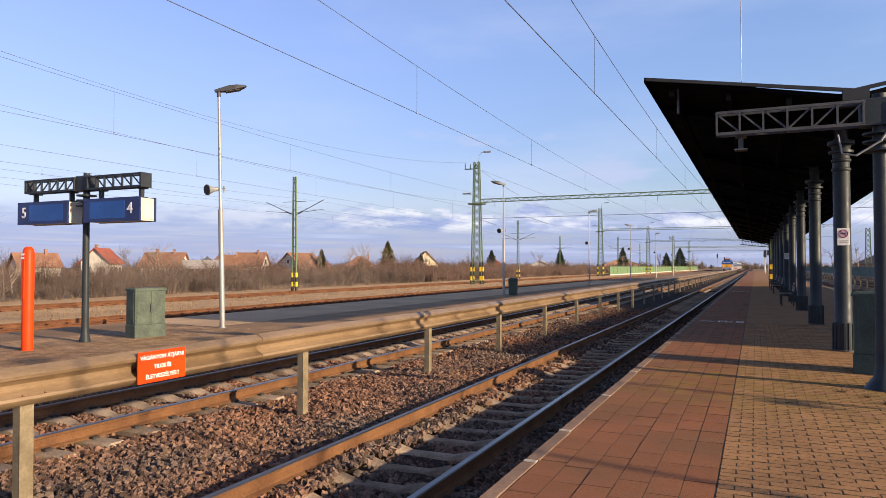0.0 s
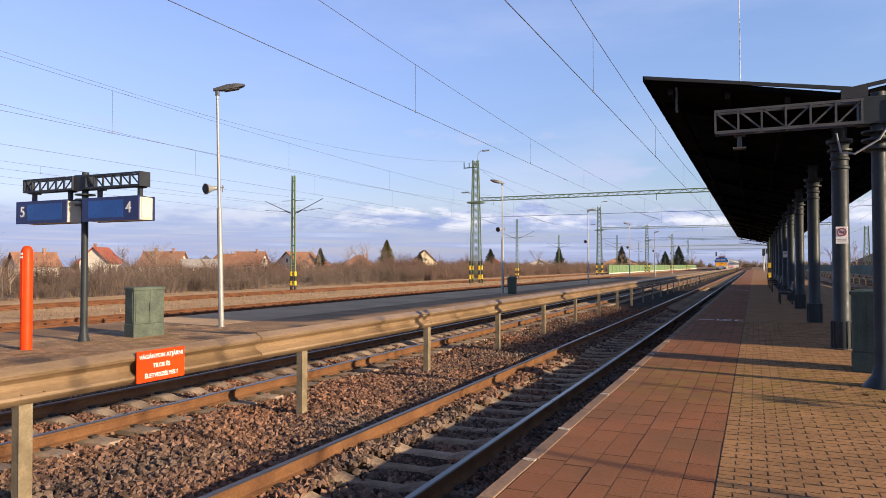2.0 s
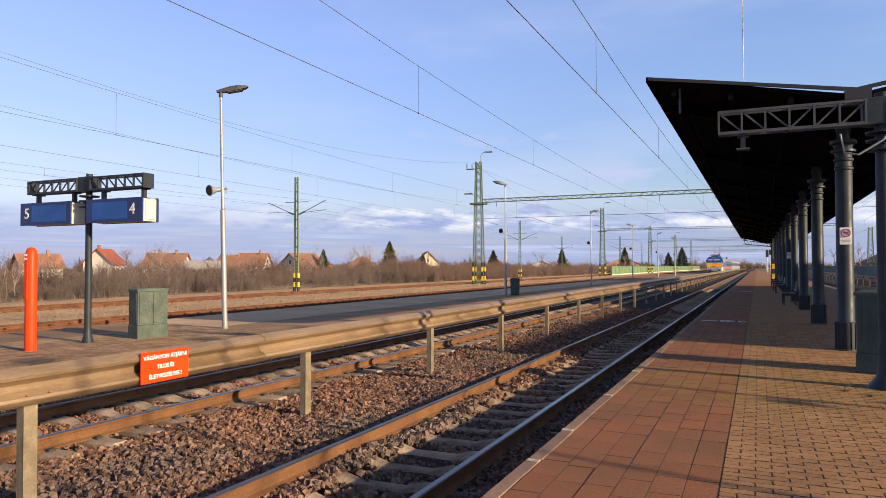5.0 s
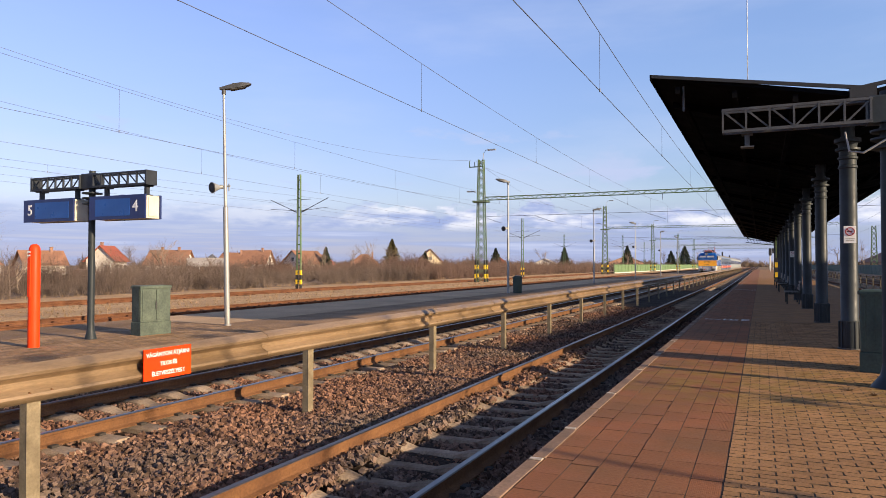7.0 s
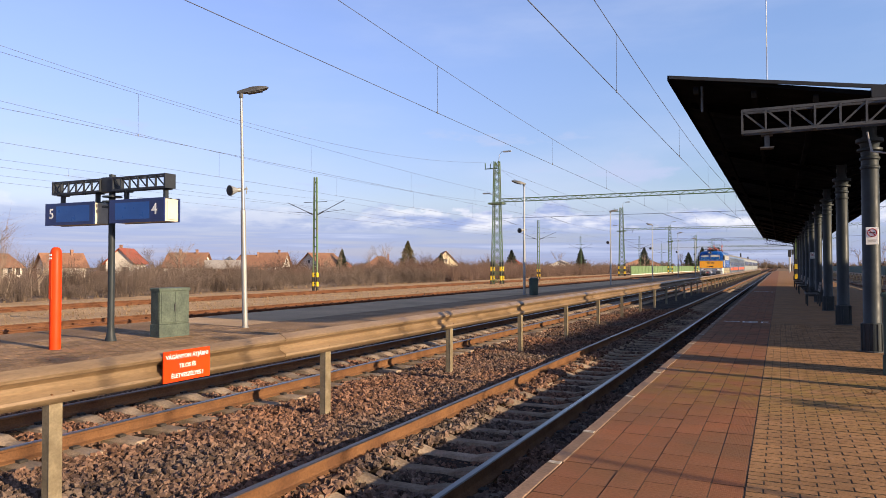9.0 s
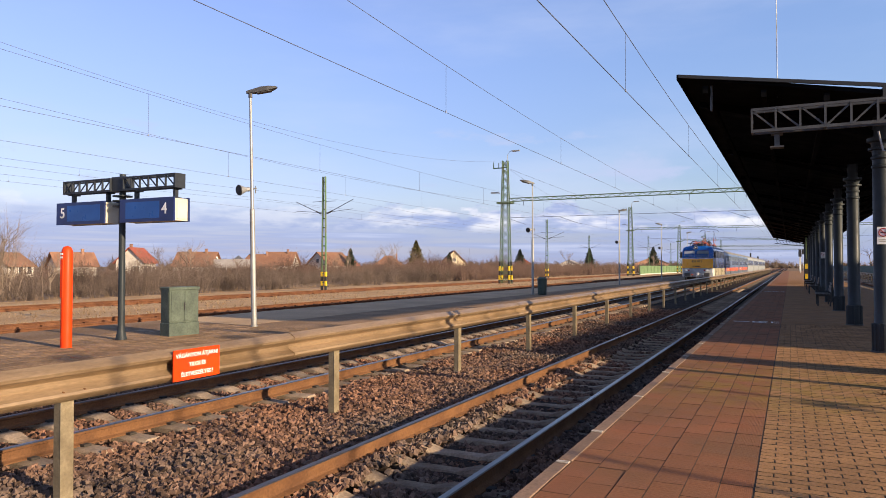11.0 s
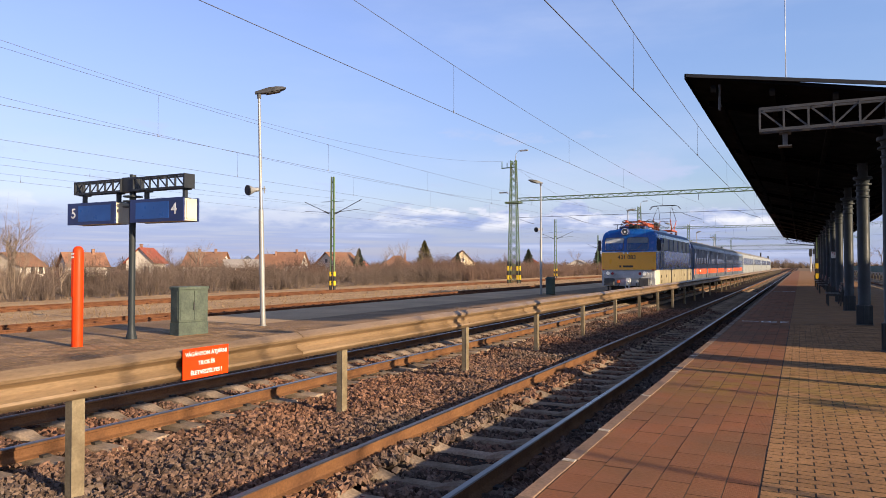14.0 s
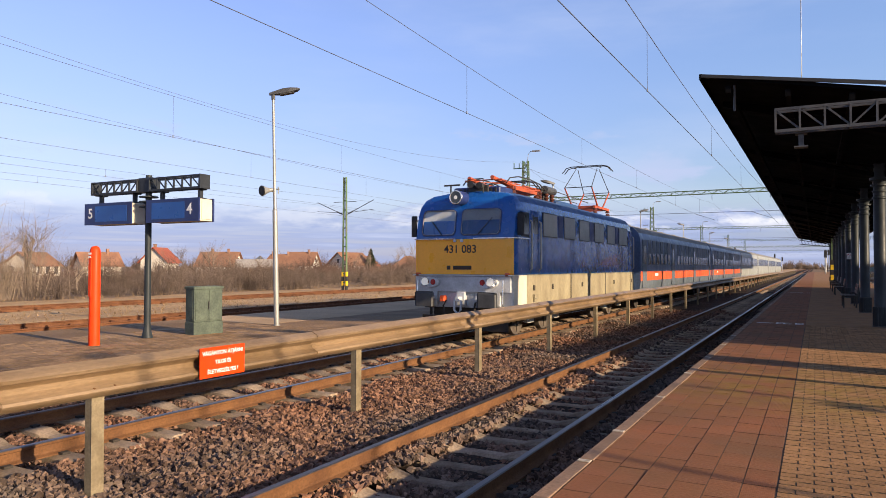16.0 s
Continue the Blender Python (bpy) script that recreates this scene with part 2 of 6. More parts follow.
M = dict(
    ground=mat("dry_ground", (0.23, 0.16, 0.10), (0.16, 0.11, 0.065), 0.95, scale=0.35, fine=9, fine_amt=0.4, bump=0.5, bump_scale=6, spec=0.1),
    gravel=mat("side_gravel", (0.45, 0.30, 0.155), (0.34, 0.215, 0.11), 0.95, scale=0.5, fine=14, fine_amt=0.4, bump=0.1, bump_scale=14, spec=0.1),
    # darker than its stones: shade of the track trench is put into it
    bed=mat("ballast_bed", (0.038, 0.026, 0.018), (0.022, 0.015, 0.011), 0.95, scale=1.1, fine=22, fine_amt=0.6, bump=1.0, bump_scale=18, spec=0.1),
    stone=mat("ballast_stone", (0.162, 0.082, 0.050), (0.105, 0.080, 0.064), 0.9, scale=0.45, fine=30, fine_amt=0.25, bump=0.3, bump_scale=60, island=0.62, spec=0.15),
    sleeper=mat("sleeper_concrete", (0.30, 0.225, 0.155), (0.19, 0.14, 0.095), 0.9, scale=4, fine=40, bump=0.35, bump_scale=50, rand=0.22, spec=0.15),
    timber=mat("sleeper_timber", (0.11, 0.085, 0.06), (0.07, 0.05, 0.035), 0.9, scale=6, rand=0.2, bump=0.4),
    rust=mat("rail_rust", (0.155, 0.074, 0.031), (0.10, 0.046, 0.021), 0.85, scale=2.5, fine=45, bump=0.2, spec=0.2),
    old_rust=mat("old_rail_rust", (0.145, 0.066, 0.034), (0.09, 0.040, 0.022), 0.9, scale=2.0, fine=30, bump=0.3, spec=0.1),
    steel=mat("rail_head_steel", (0.21, 0.20, 0.19), (0.15, 0.135, 0.12), 0.36, 0.95, scale=1.5, fine=80, fine_amt=0.1, bump=0.04, stretch=(1, 0.05, 1)),
    coping=mat("coping_concrete", (0.23, 0.14, 0.085), (0.15, 0.095, 0.06), 0.9, scale=2, fine=30, rand=0.15, bump=0.3),
    red_paver=mat("red_ribbed_paver", (0.228, 0.086, 0.034), (0.170, 0.078, 0.032), 0.85, scale=1.1, fine=50, rand=0.08, bump=0.3, spec=0.25, whole=True, moss=((-0.6, 9.7, 0.0), 2.4, (0.195, 0.105, 0.022))),
    tan_paver=mat("tan_paver", (0.295, 0.155, 0.062), (0.225, 0.118, 0.048), 0.85, scale=1.4, fine=60, rand=0.12, island=0.12, bump=0.3, spec=0.25, whole=True, moss=((0.4, 9.6, 0.0), 2.6, (0.21, 0.125, 0.032))),
    joint=mat("paver_joint", (0.06, 0.045, 0.03), (0.03, 0.024, 0.017), 0.95, scale=5, fine=80, bump=0.4),
    tan_edge=mat("soiled_tan_edge", (0.105, 0.060, 0.027), (0.065, 0.040, 0.02), 0.95, scale=9, fine=60, bump=0.2),
    red_edge=mat("soiled_red_edge", (0.115, 0.048, 0.022), (0.065, 0.032, 0.017), 0.95, scale=7, fine=60, bump=0.2),
    # near black: shade between platform and rail is put into this colour
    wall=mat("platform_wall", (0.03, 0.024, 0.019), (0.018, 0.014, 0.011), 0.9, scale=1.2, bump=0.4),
    brick_pave=mat("brick_paving", (0.262, 0.165, 0.088), (0.18, 0.112, 0.058), 0.9, scale=0.8, fine=18, fine_amt=0.32, rand=0.15, island=0.26, bump=0.10, bump_scale=22, spec=0.15),
    # far paler and warmer than asphalt, to lift the canopy shade on it
    asphalt=mat("asphalt_paled_for_shade", (0.52, 0.35, 0.20), (0.39, 0.265, 0.15), 0.95, scale=0.5, fine=30, bump=0.05, spec=0.1),
    galv=mat("weathered_galvanised", (0.285, 0.195, 0.112), (0.175, 0.115, 0.062), 0.42, 0.25, scale=2.2, fine=35, fine_amt=0.2, bump=0.14, stretch=(1, 0.35, 1.6), spec=0.5, rand=0.06),
    galv_post=mat("post_zinc", (0.23, 0.185, 0.115), (0.16, 0.125, 0.075), 0.6, 0.2, scale=5, fine=40, bump=0.15),
    dark=mat("dark_joint", (0.05, 0.03, 0.018), None, 0.9),
    # the shade under the roof is put into this near-black colour
    canopy=mat("shade_black_canopy", (0.004, 0.004, 0.0045), (0.003, 0.003, 0.0035), 0.85, scale=0.8, bump=0.1, spec=0.05),
    fascia=mat("grey_fascia", (0.026, 0.027, 0.028), (0.018, 0.0185, 0.02), 0.6, 0.1, scale=1.5, bump=0.05),
    column=mat("column_paint", (0.026, 0.033, 0.037), (0.018, 0.023, 0.026), 0.5, 0.0, scale=2.2, fine=20, fine_amt=0.12, bump=0.06, spec=0.25),
    truss=mat("truss_paint", (0.075, 0.075, 0.074), (0.05, 0.05, 0.05), 0.5, 0.2, scale=4, bump=0.1),
    sign_steel=mat("signpost_navy_grey", (0.022, 0.027, 0.034), (0.015, 0.018, 0.023), 0.55, scale=4, bump=0.06),
    girder=mat("girder_paint", (0.016, 0.017, 0.018), (0.011, 0.0115, 0.012), 0.65, 0.0, scale=4, bump=0.1, spec=0.2),
    cable=mat("pale_cable", (0.30, 0.29, 0.27), None, 0.6),
    green_box=mat("cabinet_green", (0.045, 0.072, 0.055), (0.032, 0.05, 0.04), 0.6, scale=3, fine=30, bump=0.12),
    far_box=mat("grey_green_cabinet", (0.082, 0.105, 0.078), (0.055, 0.072, 0.056), 0.7, scale=4, fine=25, bump=0.15),
    orange=mat("orange_plastic", (0.74, 0.05, 0.004), (0.64, 0.042, 0.004), 0.5, scale=2, fine_amt=0.08, bump=0.03, spec=0.2),
    white=mat("white_paint", (0.78, 0.77, 0.74), (0.68, 0.67, 0.63), 0.6, scale=5, fine_amt=0.08, bump=0.05),
    cream=mat("cream_panel", (0.58, 0.53, 0.42), (0.50, 0.45, 0.35), 0.55, scale=3, fine_amt=0.08, bump=0.05),
    blue_frame=mat("navy_sign_frame", (0.02, 0.035, 0.13), (0.016, 0.028, 0.10), 0.4, scale=2, fine_amt=0.08, bump=0.02),
    blue_field=mat("blue_sign_field", (0.017, 0.085, 0.31), (0.014, 0.07, 0.26), 0.35, scale=2, fine_amt=0.08, bump=0.02),
    pole=mat("lamp_pole_zinc", (0.34, 0.34, 0.325), (0.26, 0.26, 0.245), 0.5, 0.4, scale=3, fine_amt=0.1, bump=0.05, stretch=(1, 1, 0.3)),
    mast_green=mat("mast_green_paint", (0.085, 0.165, 0.065), (0.12, 0.135, 0.08), 0.7, scale=2, fine=12, bump=0.1),
    yellow=mat("warning_yellow", (0.75, 0.52, 0.02), (0.62, 0.40, 0.02), 0.6, scale=3, bump=0.05),
    black=mat("black_paint", (0.02, 0.02, 0.02), (0.035, 0.033, 0.03), 0.6, scale=4, bump=0.05),
    wire=mat("overhead_wire", (0.14, 0.15, 0.18), None, 0.5, 0.5, bump=0),
    insulator=mat("brown_insulator", (0.10, 0.035, 0.02), None, 0.25, bump=0),
    fence_green=mat("pale_green_fence", (0.125, 0.20, 0.085), (0.095, 0.16, 0.068), 0.7, scale=0.6, bump=0.1),
    wall_green=mat("dark_green_wall", (0.05, 0.10, 0.085), (0.04, 0.08, 0.07), 0.7, scale=0.5, bump=0.2),
    bark=mat("grey_bark", (0.26, 0.20, 0.15), (0.15, 0.115, 0.09), 0.9, scale=3, bump=0.4),
    twig=mat("brown_twigs", (0.148, 0.112, 0.090), (0.088, 0.066, 0.054), 0.9, scale=0.12, fine=1.2, fine_amt=0.3, bump=0, island=0.45, spec=0.1),
    twig_red=mat("reddish_twigs", (0.142, 0.094, 0.074), (0.095, 0.062, 0.05), 0.9, scale=0.15, fine=1.5, fine_amt=0.3, bump=0, island=0.45, spec=0.1),
    straw=mat("dry_grass", (0.26, 0.18, 0.105), (0.19, 0.125, 0.07), 0.95, scale=0.2, fine=2, bump=0, island=0.4, spec=0.1),
    needle=mat("dark_needles", (0.055, 0.068, 0.042), (0.035, 0.045, 0.028), 0.9, scale=1, bump=0, island=0.5, spec=0.1),
    olive=mat("olive_foliage", (0.15, 0.125, 0.055), (0.10, 0.09, 0.035), 0.9, scale=0.6, bump=0, island=0.45, spec=0.1),
    roof_tile=mat("red_roof_tiles", (0.255, 0.128, 0.075), (0.185, 0.092, 0.056), 0.85, scale=0.5, fine=4, rand=0.15, bump=0.6, bump_scale=9),
    roof_bright=mat("bright_roof_tiles", (0.29, 0.075, 0.042), (0.22, 0.06, 0.035), 0.8, scale=0.5, fine=4, bump=0.5, bump_scale=9),
    roof_grey=mat("grey_roof_sheet", (0.30, 0.27, 0.24), (0.23, 0.21, 0.19), 0.8, scale=0.6, bump=0.3),
    roof_slate=mat("slate_roof", (0.06, 0.075, 0.10), None, 0.8, scale=0.6, bump=0.3),
    render_white=mat("white_render", (0.56, 0.52, 0.45), (0.46, 0.42, 0.36), 0.9, scale=0.5, bump=0.1),
    render_cream=mat("cream_render", (0.62, 0.52, 0.34), (0.52, 0.43, 0.28), 0.9, scale=0.5, bump=0.1),
    render_pink=mat("faded_pink_render", (0.48, 0.27, 0.17), (0.40, 0.22, 0.14), 0.9, scale=0.5, bump=0.1),
    chimney_brick=mat("chimney_brick", (0.27, 0.15, 0.10), (0.20, 0.11, 0.075), 0.9, scale=2, fine=12, bump=0.2),
    timber_wall=mat("weathered_boards", (0.20, 0.14, 0.085), (0.13, 0.09, 0.06), 0.9, scale=2, bump=0.3),
    cab_dim=mat("cab_interior", (0.44, 0.45, 0.46), (0.28, 0.28, 0.29), 0.5, scale=1.5, bump=0),
    chip=mat("chipped_white", (0.45, 0.40, 0.33), (0.30, 0.25, 0.19), 0.8, scale=20, bump=0.2),
    pane=mat("dark_window", (0.03, 0.035, 0.04), (0.05, 0.055, 0.06), 0.12, scale=1, bump=0, spec=0.6),
    loco_blue=mat("locomotive_blue", (0.006, 0.072, 0.31), (0.011, 0.08, 0.26), 0.24, scale=1.5, fine=25, fine_amt=0.10, bump=0.02, spec=0.5, coat=0.4),
    loco_roof=mat("locomotive_roof_blue", (0.020, 0.062, 0.17), (0.040, 0.07, 0.14), 0.62, scale=1.2, fine=20, bump=0.04, spec=0.3),
    loco_yellow=mat("locomotive_yellow", (0.95, 0.42, 0.022), (0.88, 0.38, 0.02), 0.34, scale=1.2, fine=25, fine_amt=0.05, bump=0.01, coat=0.4),
    loco_cream=mat("dirty_cream_skirt", (0.31, 0.27, 0.175), (0.20, 0.165, 0.105), 0.6, scale=1.4, fine=18, fine_amt=0.18, bump=0.06, stretch=(1, 1, 0.5)),
    loco_grey=mat("buffer_beam_grey", (0.54, 0.55, 0.56), (0.38, 0.38, 0.375), 0.5, scale=2.5, fine=25, fine_amt=0.12, bump=0.05),
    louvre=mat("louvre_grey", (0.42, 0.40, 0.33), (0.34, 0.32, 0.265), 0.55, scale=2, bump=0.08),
    frame_black=mat("rubber_black", (0.015, 0.015, 0.017), None, 0.6, bump=0),
    panto_red=mat("pantograph_red", (0.44, 0.085, 0.03), (0.25, 0.05, 0.022), 0.55, scale=4, bump=0.05),
    underframe=mat("brake_dust_black", (0.045, 0.036, 0.028), (0.028, 0.023, 0.019), 0.85, scale=4, bump=0.2),
    wheel=mat("wheel_steel", (0.16, 0.13, 0.105), (0.10, 0.08, 0.065), 0.6, 0.4, scale=4, bump=0.1),
    chrome=mat("lamp_chrome", (0.72, 0.72, 0.70), None, 0.2, 0.8, bump=0),
    coach_blue=mat("coach_blue", (0.075, 0.115, 0.21), (0.085, 0.125, 0.20), 0.4, scale=1, fine=12, bump=0.03),
    coach_grey=mat("coach_grey_green", (0.105, 0.125, 0.15), (0.08, 0.098, 0.118), 0.5, scale=1, fine=12, bump=0.04),
    coach_red=mat("coach_red_band", (0.62, 0.10, 0.03), (0.52, 0.08, 0.025), 0.45, scale=1, bump=0.03),
    coach_white=mat("coach_white", (0.27, 0.28, 0.265), (0.22, 0.23, 0.215), 0.5, scale=0.8, bump=0.03),
    coach_roof=mat("coach_roof_grey", (0.20, 0.19, 0.165), (0.15, 0.14, 0.12), 0.8, scale=0.8, fine=8, bump=0.1),
    lit=glow("lit_headlamp", (0.72, 0.68, 0.60), 0.16),
    red_lens=mat("red_lens", (0.35, 0.02, 0.02), None, 0.15, bump=0),
    letter_dark=mat("dark_lettering", (0.05, 0.03, 0.02), None, 0.5, bump=0),
    letter_white=mat("white_lettering", (0.82, 0.82, 0.80), None, 0.5, bump=0),
)
ribs = M["red_paver"].node_tree     # fine ribs across the red pavers
rw = ribs.nodes.new("ShaderNodeTexWave")
rw.bands_direction = "X"
rw.inputs["Scale"].default_value = 26.0
rw.inputs["Distortion"].default_value = 0.3
rc = ribs.nodes.new("ShaderNodeTexCoord")
ribs.links.new(rc.outputs["Object"], rw.inputs["Vector"])
rb2 = ribs.nodes.new("ShaderNodeBump")
rb2.inputs["Strength"].default_value, rb2.inputs["Distance"].default_value = 0.24, 0.004
old_bump = next(n for n in ribs.nodes if n.type == "BUMP" and n != rb2)
ribs.links.new(rw.outputs["Fac"], rb2.inputs["Height"])
ribs.links.new(old_bump.outputs["Normal"], rb2.inputs["Normal"])
ribs.links.new(rb2.outputs["Normal"], ribs.nodes["Principled BSDF"].inputs["Normal"])
gl = bpy.data.materials.new("window_glass")
gl.use_nodes = True
gb = gl.node_tree.nodes["Principled BSDF"]
gb.inputs["Base Color"].default_value = (0.75, 0.8, 0.82, 1)
gb.inputs["Transmission Weight"].default_value, gb.inputs["Roughness"].default_value = 1.0, 0.02
gb.inputs["IOR"].default_value = 1.45
M["glass"] = gl

# ---- mesh building ----


class Build:
    """Gathers faces of one mesh, each with the index of its material."""

    def __init__(self):
        self.v, self.f, self.m, self.i = [], [], [], 0

    def add(self, verts, faces):
        o = len(self.v)
        self.v += [tuple(p) for p in verts]
        self.f += [tuple(o + k for k in f) for f in faces]
        self.m += [self.i] * len(faces)
        return self

    def box(self, x0, x1, y0, y1, z0, z1, m=None, cut=0.0):
        if cut:     # chamfered upright and top edges
            c = cut
            ring = lambda a, z: [(x0 + a, y0 + c, z), (x0 + c, y0 + a, z), (x1 - c, y0 + a, z), (x1 - a, y0 + c, z),
                                 (x1 - a, y1 - c, z), (x1 - c, y1 - a, z), (x0 + c, y1 - a, z), (x0 + a, y1 - c, z)]
            inner = [(x0 + c, y0 + 2 * c, z1), (x0 + 2 * c, y0 + c, z1), (x1 - 2 * c, y0 + c, z1), (x1 - c, y0 + 2 * c, z1),
                     (x1 - c, y1 - 2 * c, z1), (x1 - 2 * c, y1 - c, z1), (x0 + 2 * c, y1 - c, z1), (x0 + c, y1 - 2 * c, z1)]
            v = ring(0, z0) + ring(0, z1 - c) + inner
            f = [tuple(range(7, -1, -1)), tuple(range(16, 24))]
            for r in (0, 8):
                f += [(r + k, r + (k + 1) % 8, r + 8 + (k + 1) % 8, r + 8 + k) for k in range(8)]
        else:
            v = [(x0, y0, z0), (x1, y0, z0), (x1, y1, z0), (x0, y1, z0), (x0, y0, z1), (x1, y0, z1), (x1, y1, z1), (x0, y1, z1)]
            f = [(3, 2, 1, 0), (4, 5, 6, 7), (0, 1, 5, 4), (1, 2, 6, 5), (2, 3, 7, 6), (3, 0, 4, 7)]
        if m is not None:
            v = [m @ Vector(p) for p in v]
        return self.add(v, f)

    def cyl(self, p0, p1, r0, r1=None, n=12, caps=True):
        p0, p1 = Vector(p0), Vector(p1)
        r1 = r0 if r1 is None else r1
        d = (p1 - p0).normalized()
        a = d.cross(Vector((0, 0, 1)) if abs(d.z) < 0.95 else Vector((1, 0, 0))).normalized()
        b = d.cross(a)
        ang = [2 * math.pi * (k + 0.5) / n for k in range(n)]
        v = [p + (a * math.cos(t) + b * math.sin(t)) * r for p, r in ((p0, r0), (p1, r1)) for t in ang]
        f = [(k, (k + 1) % n, n + (k + 1) % n, n + k) for k in range(n)]
        if caps:
            f += [tuple(range(n - 1, -1, -1)), tuple(range(n, 2 * n))]
        return self.add(v, f)

    def path(self, pts, r, n=6):
        pts = [Vector(p) for p in pts]
        v, f = [], []
        for k, p in enumerate(pts):
            d = (pts[min(k + 1, len(pts) - 1)] - pts[max(k - 1, 0)]).normalized()
            a = d.cross(Vector((0, 0, 1)) if abs(d.z) < 0.9 else Vector((1, 0, 0))).normalized()
            b = d.cross(a)
            v += [p + (a * math.cos(6.2832 * q / n) + b * math.sin(6.2832 * q / n)) * r for q in range(n)]
            if k:
                f += [((k - 1) * n + q, (k - 1) * n + (q + 1) % n, k * n + (q + 1) % n, k * n + q) for q in range(n)]
        return self.add(v, f + [tuple(range(n - 1, -1, -1)), tuple(range((len(pts) - 1) * n, len(pts) * n))])

    def lathe(self, x, y, prof, n=20):
        v = [(x + r * math.cos(2 * math.pi * k / n), y + r * math.sin(2 * math.pi * k / n), z) for z, r in prof for k in range(n)]
        f = [(i * n + k, i * n + (k + 1) % n, (i + 1) * n + (k + 1) % n, (i + 1) * n + k) for i in range(len(prof) - 1) for k in range(n)]
        f += [tuple(range(n - 1, -1, -1)), tuple(range((len(prof) - 1) * n, len(prof) * n))]
        return self.add(v, f)

    def prism(self, prof, y0, y1, caps=True, closed=True):
        """A profile of (x, z), counter-clockwise seen from -y, drawn along y."""
        n = len(prof)
        v = [(x, y, z) for y in (y0, y1) for x, z in prof]
        f = [(k, (k + 1) % n, n + (k + 1) % n, n + k) for k in range(n if closed else n - 1)]
        if caps and closed:
            f += [tuple(range(n - 1, -1, -1)), tuple(range(n, 2 * n))]
        return self.add(v, f)

    def bar(self, p0, p1, w, h=None):
        """A straight square bar."""
        p0, p1 = Vector(p0), Vector(p1)
        h = h or w
        d = (p1 - p0).normalized()
        a = d.cross(Vector((0, 0, 1)) if abs(d.z) < 0.95 else Vector((0, 1, 0))).normalized()
        b = a.cross(d)
        v = [p + a * sx * w / 2 + b * sz * h / 2 for p in (p0, p1) for sx, sz in ((-1, -1), (1, -1), (1, 1), (-1, 1))]
        return self.add(v, [(3, 2, 1, 0), (4, 5, 6, 7), (0, 1, 5, 4), (1, 2, 6, 5), (2, 3, 7, 6), (3, 0, 4, 7)])

    def mesh(self, name, mats, smooth=False):
        me = bpy.data.meshes.new(name)
        me.from_pydata(self.v, [], self.f)
        for m in mats:
            me.materials.append(M[m])
        me.polygons.foreach_set("material_index", self.m)
        bm = bmesh.new()
        bm.from_mesh(me)
        if len(self.f) < 20000:
            bmesh.ops.recalc_face_normals(bm, faces=bm.faces)
        bm.to_mesh(me)
        bm.free()
        if smooth:
            me.shade_smooth()
            me.set_sharp_from_angle(angle=radians(38))
        me.update()
        return me


def part(name, b, mats, parent=None, label="", smooth=False, at=None):
    """One mesh object, under a thing where parent is given."""
    mats = (mats,) if isinstance(mats, str) else mats
    ob = new(name, b.mesh(name, mats, smooth))
    ob.parent = parent
    if at is not None:
        ob.matrix_basis = at
    return tagged(ob, label)


def thing(name, at, label, category, group="", kind=""):
    ob = new(name)
    ob.empty_display_size = 0.2
    ob.matrix_basis = at
    return tagged(ob, label, category, group, kind)


def piece(name, me, parent, at):
    ob = new(name, me)
    ob.parent = parent
    ob.matrix_basis = at
    return ob


def lettering(name, text, size, mat_name, parent, at, label=""):
    """Text as a thin mesh that reads along its local x."""
    cu = bpy.data.curves.new(name, "FONT")
    cu.body, cu.size, cu.extrude, cu.align_x, cu.align_y, cu.offset = text, size, 0.0025, "CENTER", "CENTER", size * 0.012
    tmp = bpy.data.objects.new(name, cu)
    me = bpy.data.meshes.new_from_object(tmp)
    bpy.data.objects.remove(tmp)
    me.materials.clear()
    me.materials.append(M[mat_name])
    ob = new(name, me)
    ob.parent, ob.matrix_basis = parent, at
    return tagged(ob, label)


def facing(x, y, z, way):
    """The pose of flat lettering at a place, seen from the side it faces: '+x' or '-y'."""
    c = {"+x": ((0, 1, 0), (0, 0, 1), (1, 0, 0)), "-y": ((1, 0, 0), (0, 0, 1), (0, -1, 0)), "up": ((1, 0, 0), (0, 1, 0), (0, 0, 1))}[way]
    return Matrix(((c[0][0], c[1][0], c[2][0], x), (c[0][1], c[1][1], c[2][1], y), (c[0][2], c[1][2], c[2][2], z), (0, 0, 0, 1)))


rnd = random.Random(7)
RAIL, BED, TRACKS = -0.35, -0.56, (-3.29, -7.93)

# ---- ground and tracks ----
b = Build()
xs = [-1500, -400, -120, -34, -15.8, -15.7, -9.7, -1.5, 4.4, 11, 30, 120, 400, 1500]
zs = [-1.0, -0.5, -0.4, -0.34, -0.30, -0.64, -0.64, -0.64, -0.64, -0.5, -0.4, -0.4, -0.5, -1.0]
ys = [-60, -10, 0, 10, 20, 40, 80, 160, 320, 700, 3000]
nx = len(xs)
b.add([(x, y, z) for y in ys for x, z in zip(xs, zs)],
      [(j * nx + i, j * nx + i + 1, (j + 1) * nx + i + 1, (j + 1) * nx + i) for j in range(len(ys) - 1) for i in range(nx - 1)])
tagged(part("ground", b, "ground"), "dry bare winter ground with short straw grass", "ground", kind="structure")


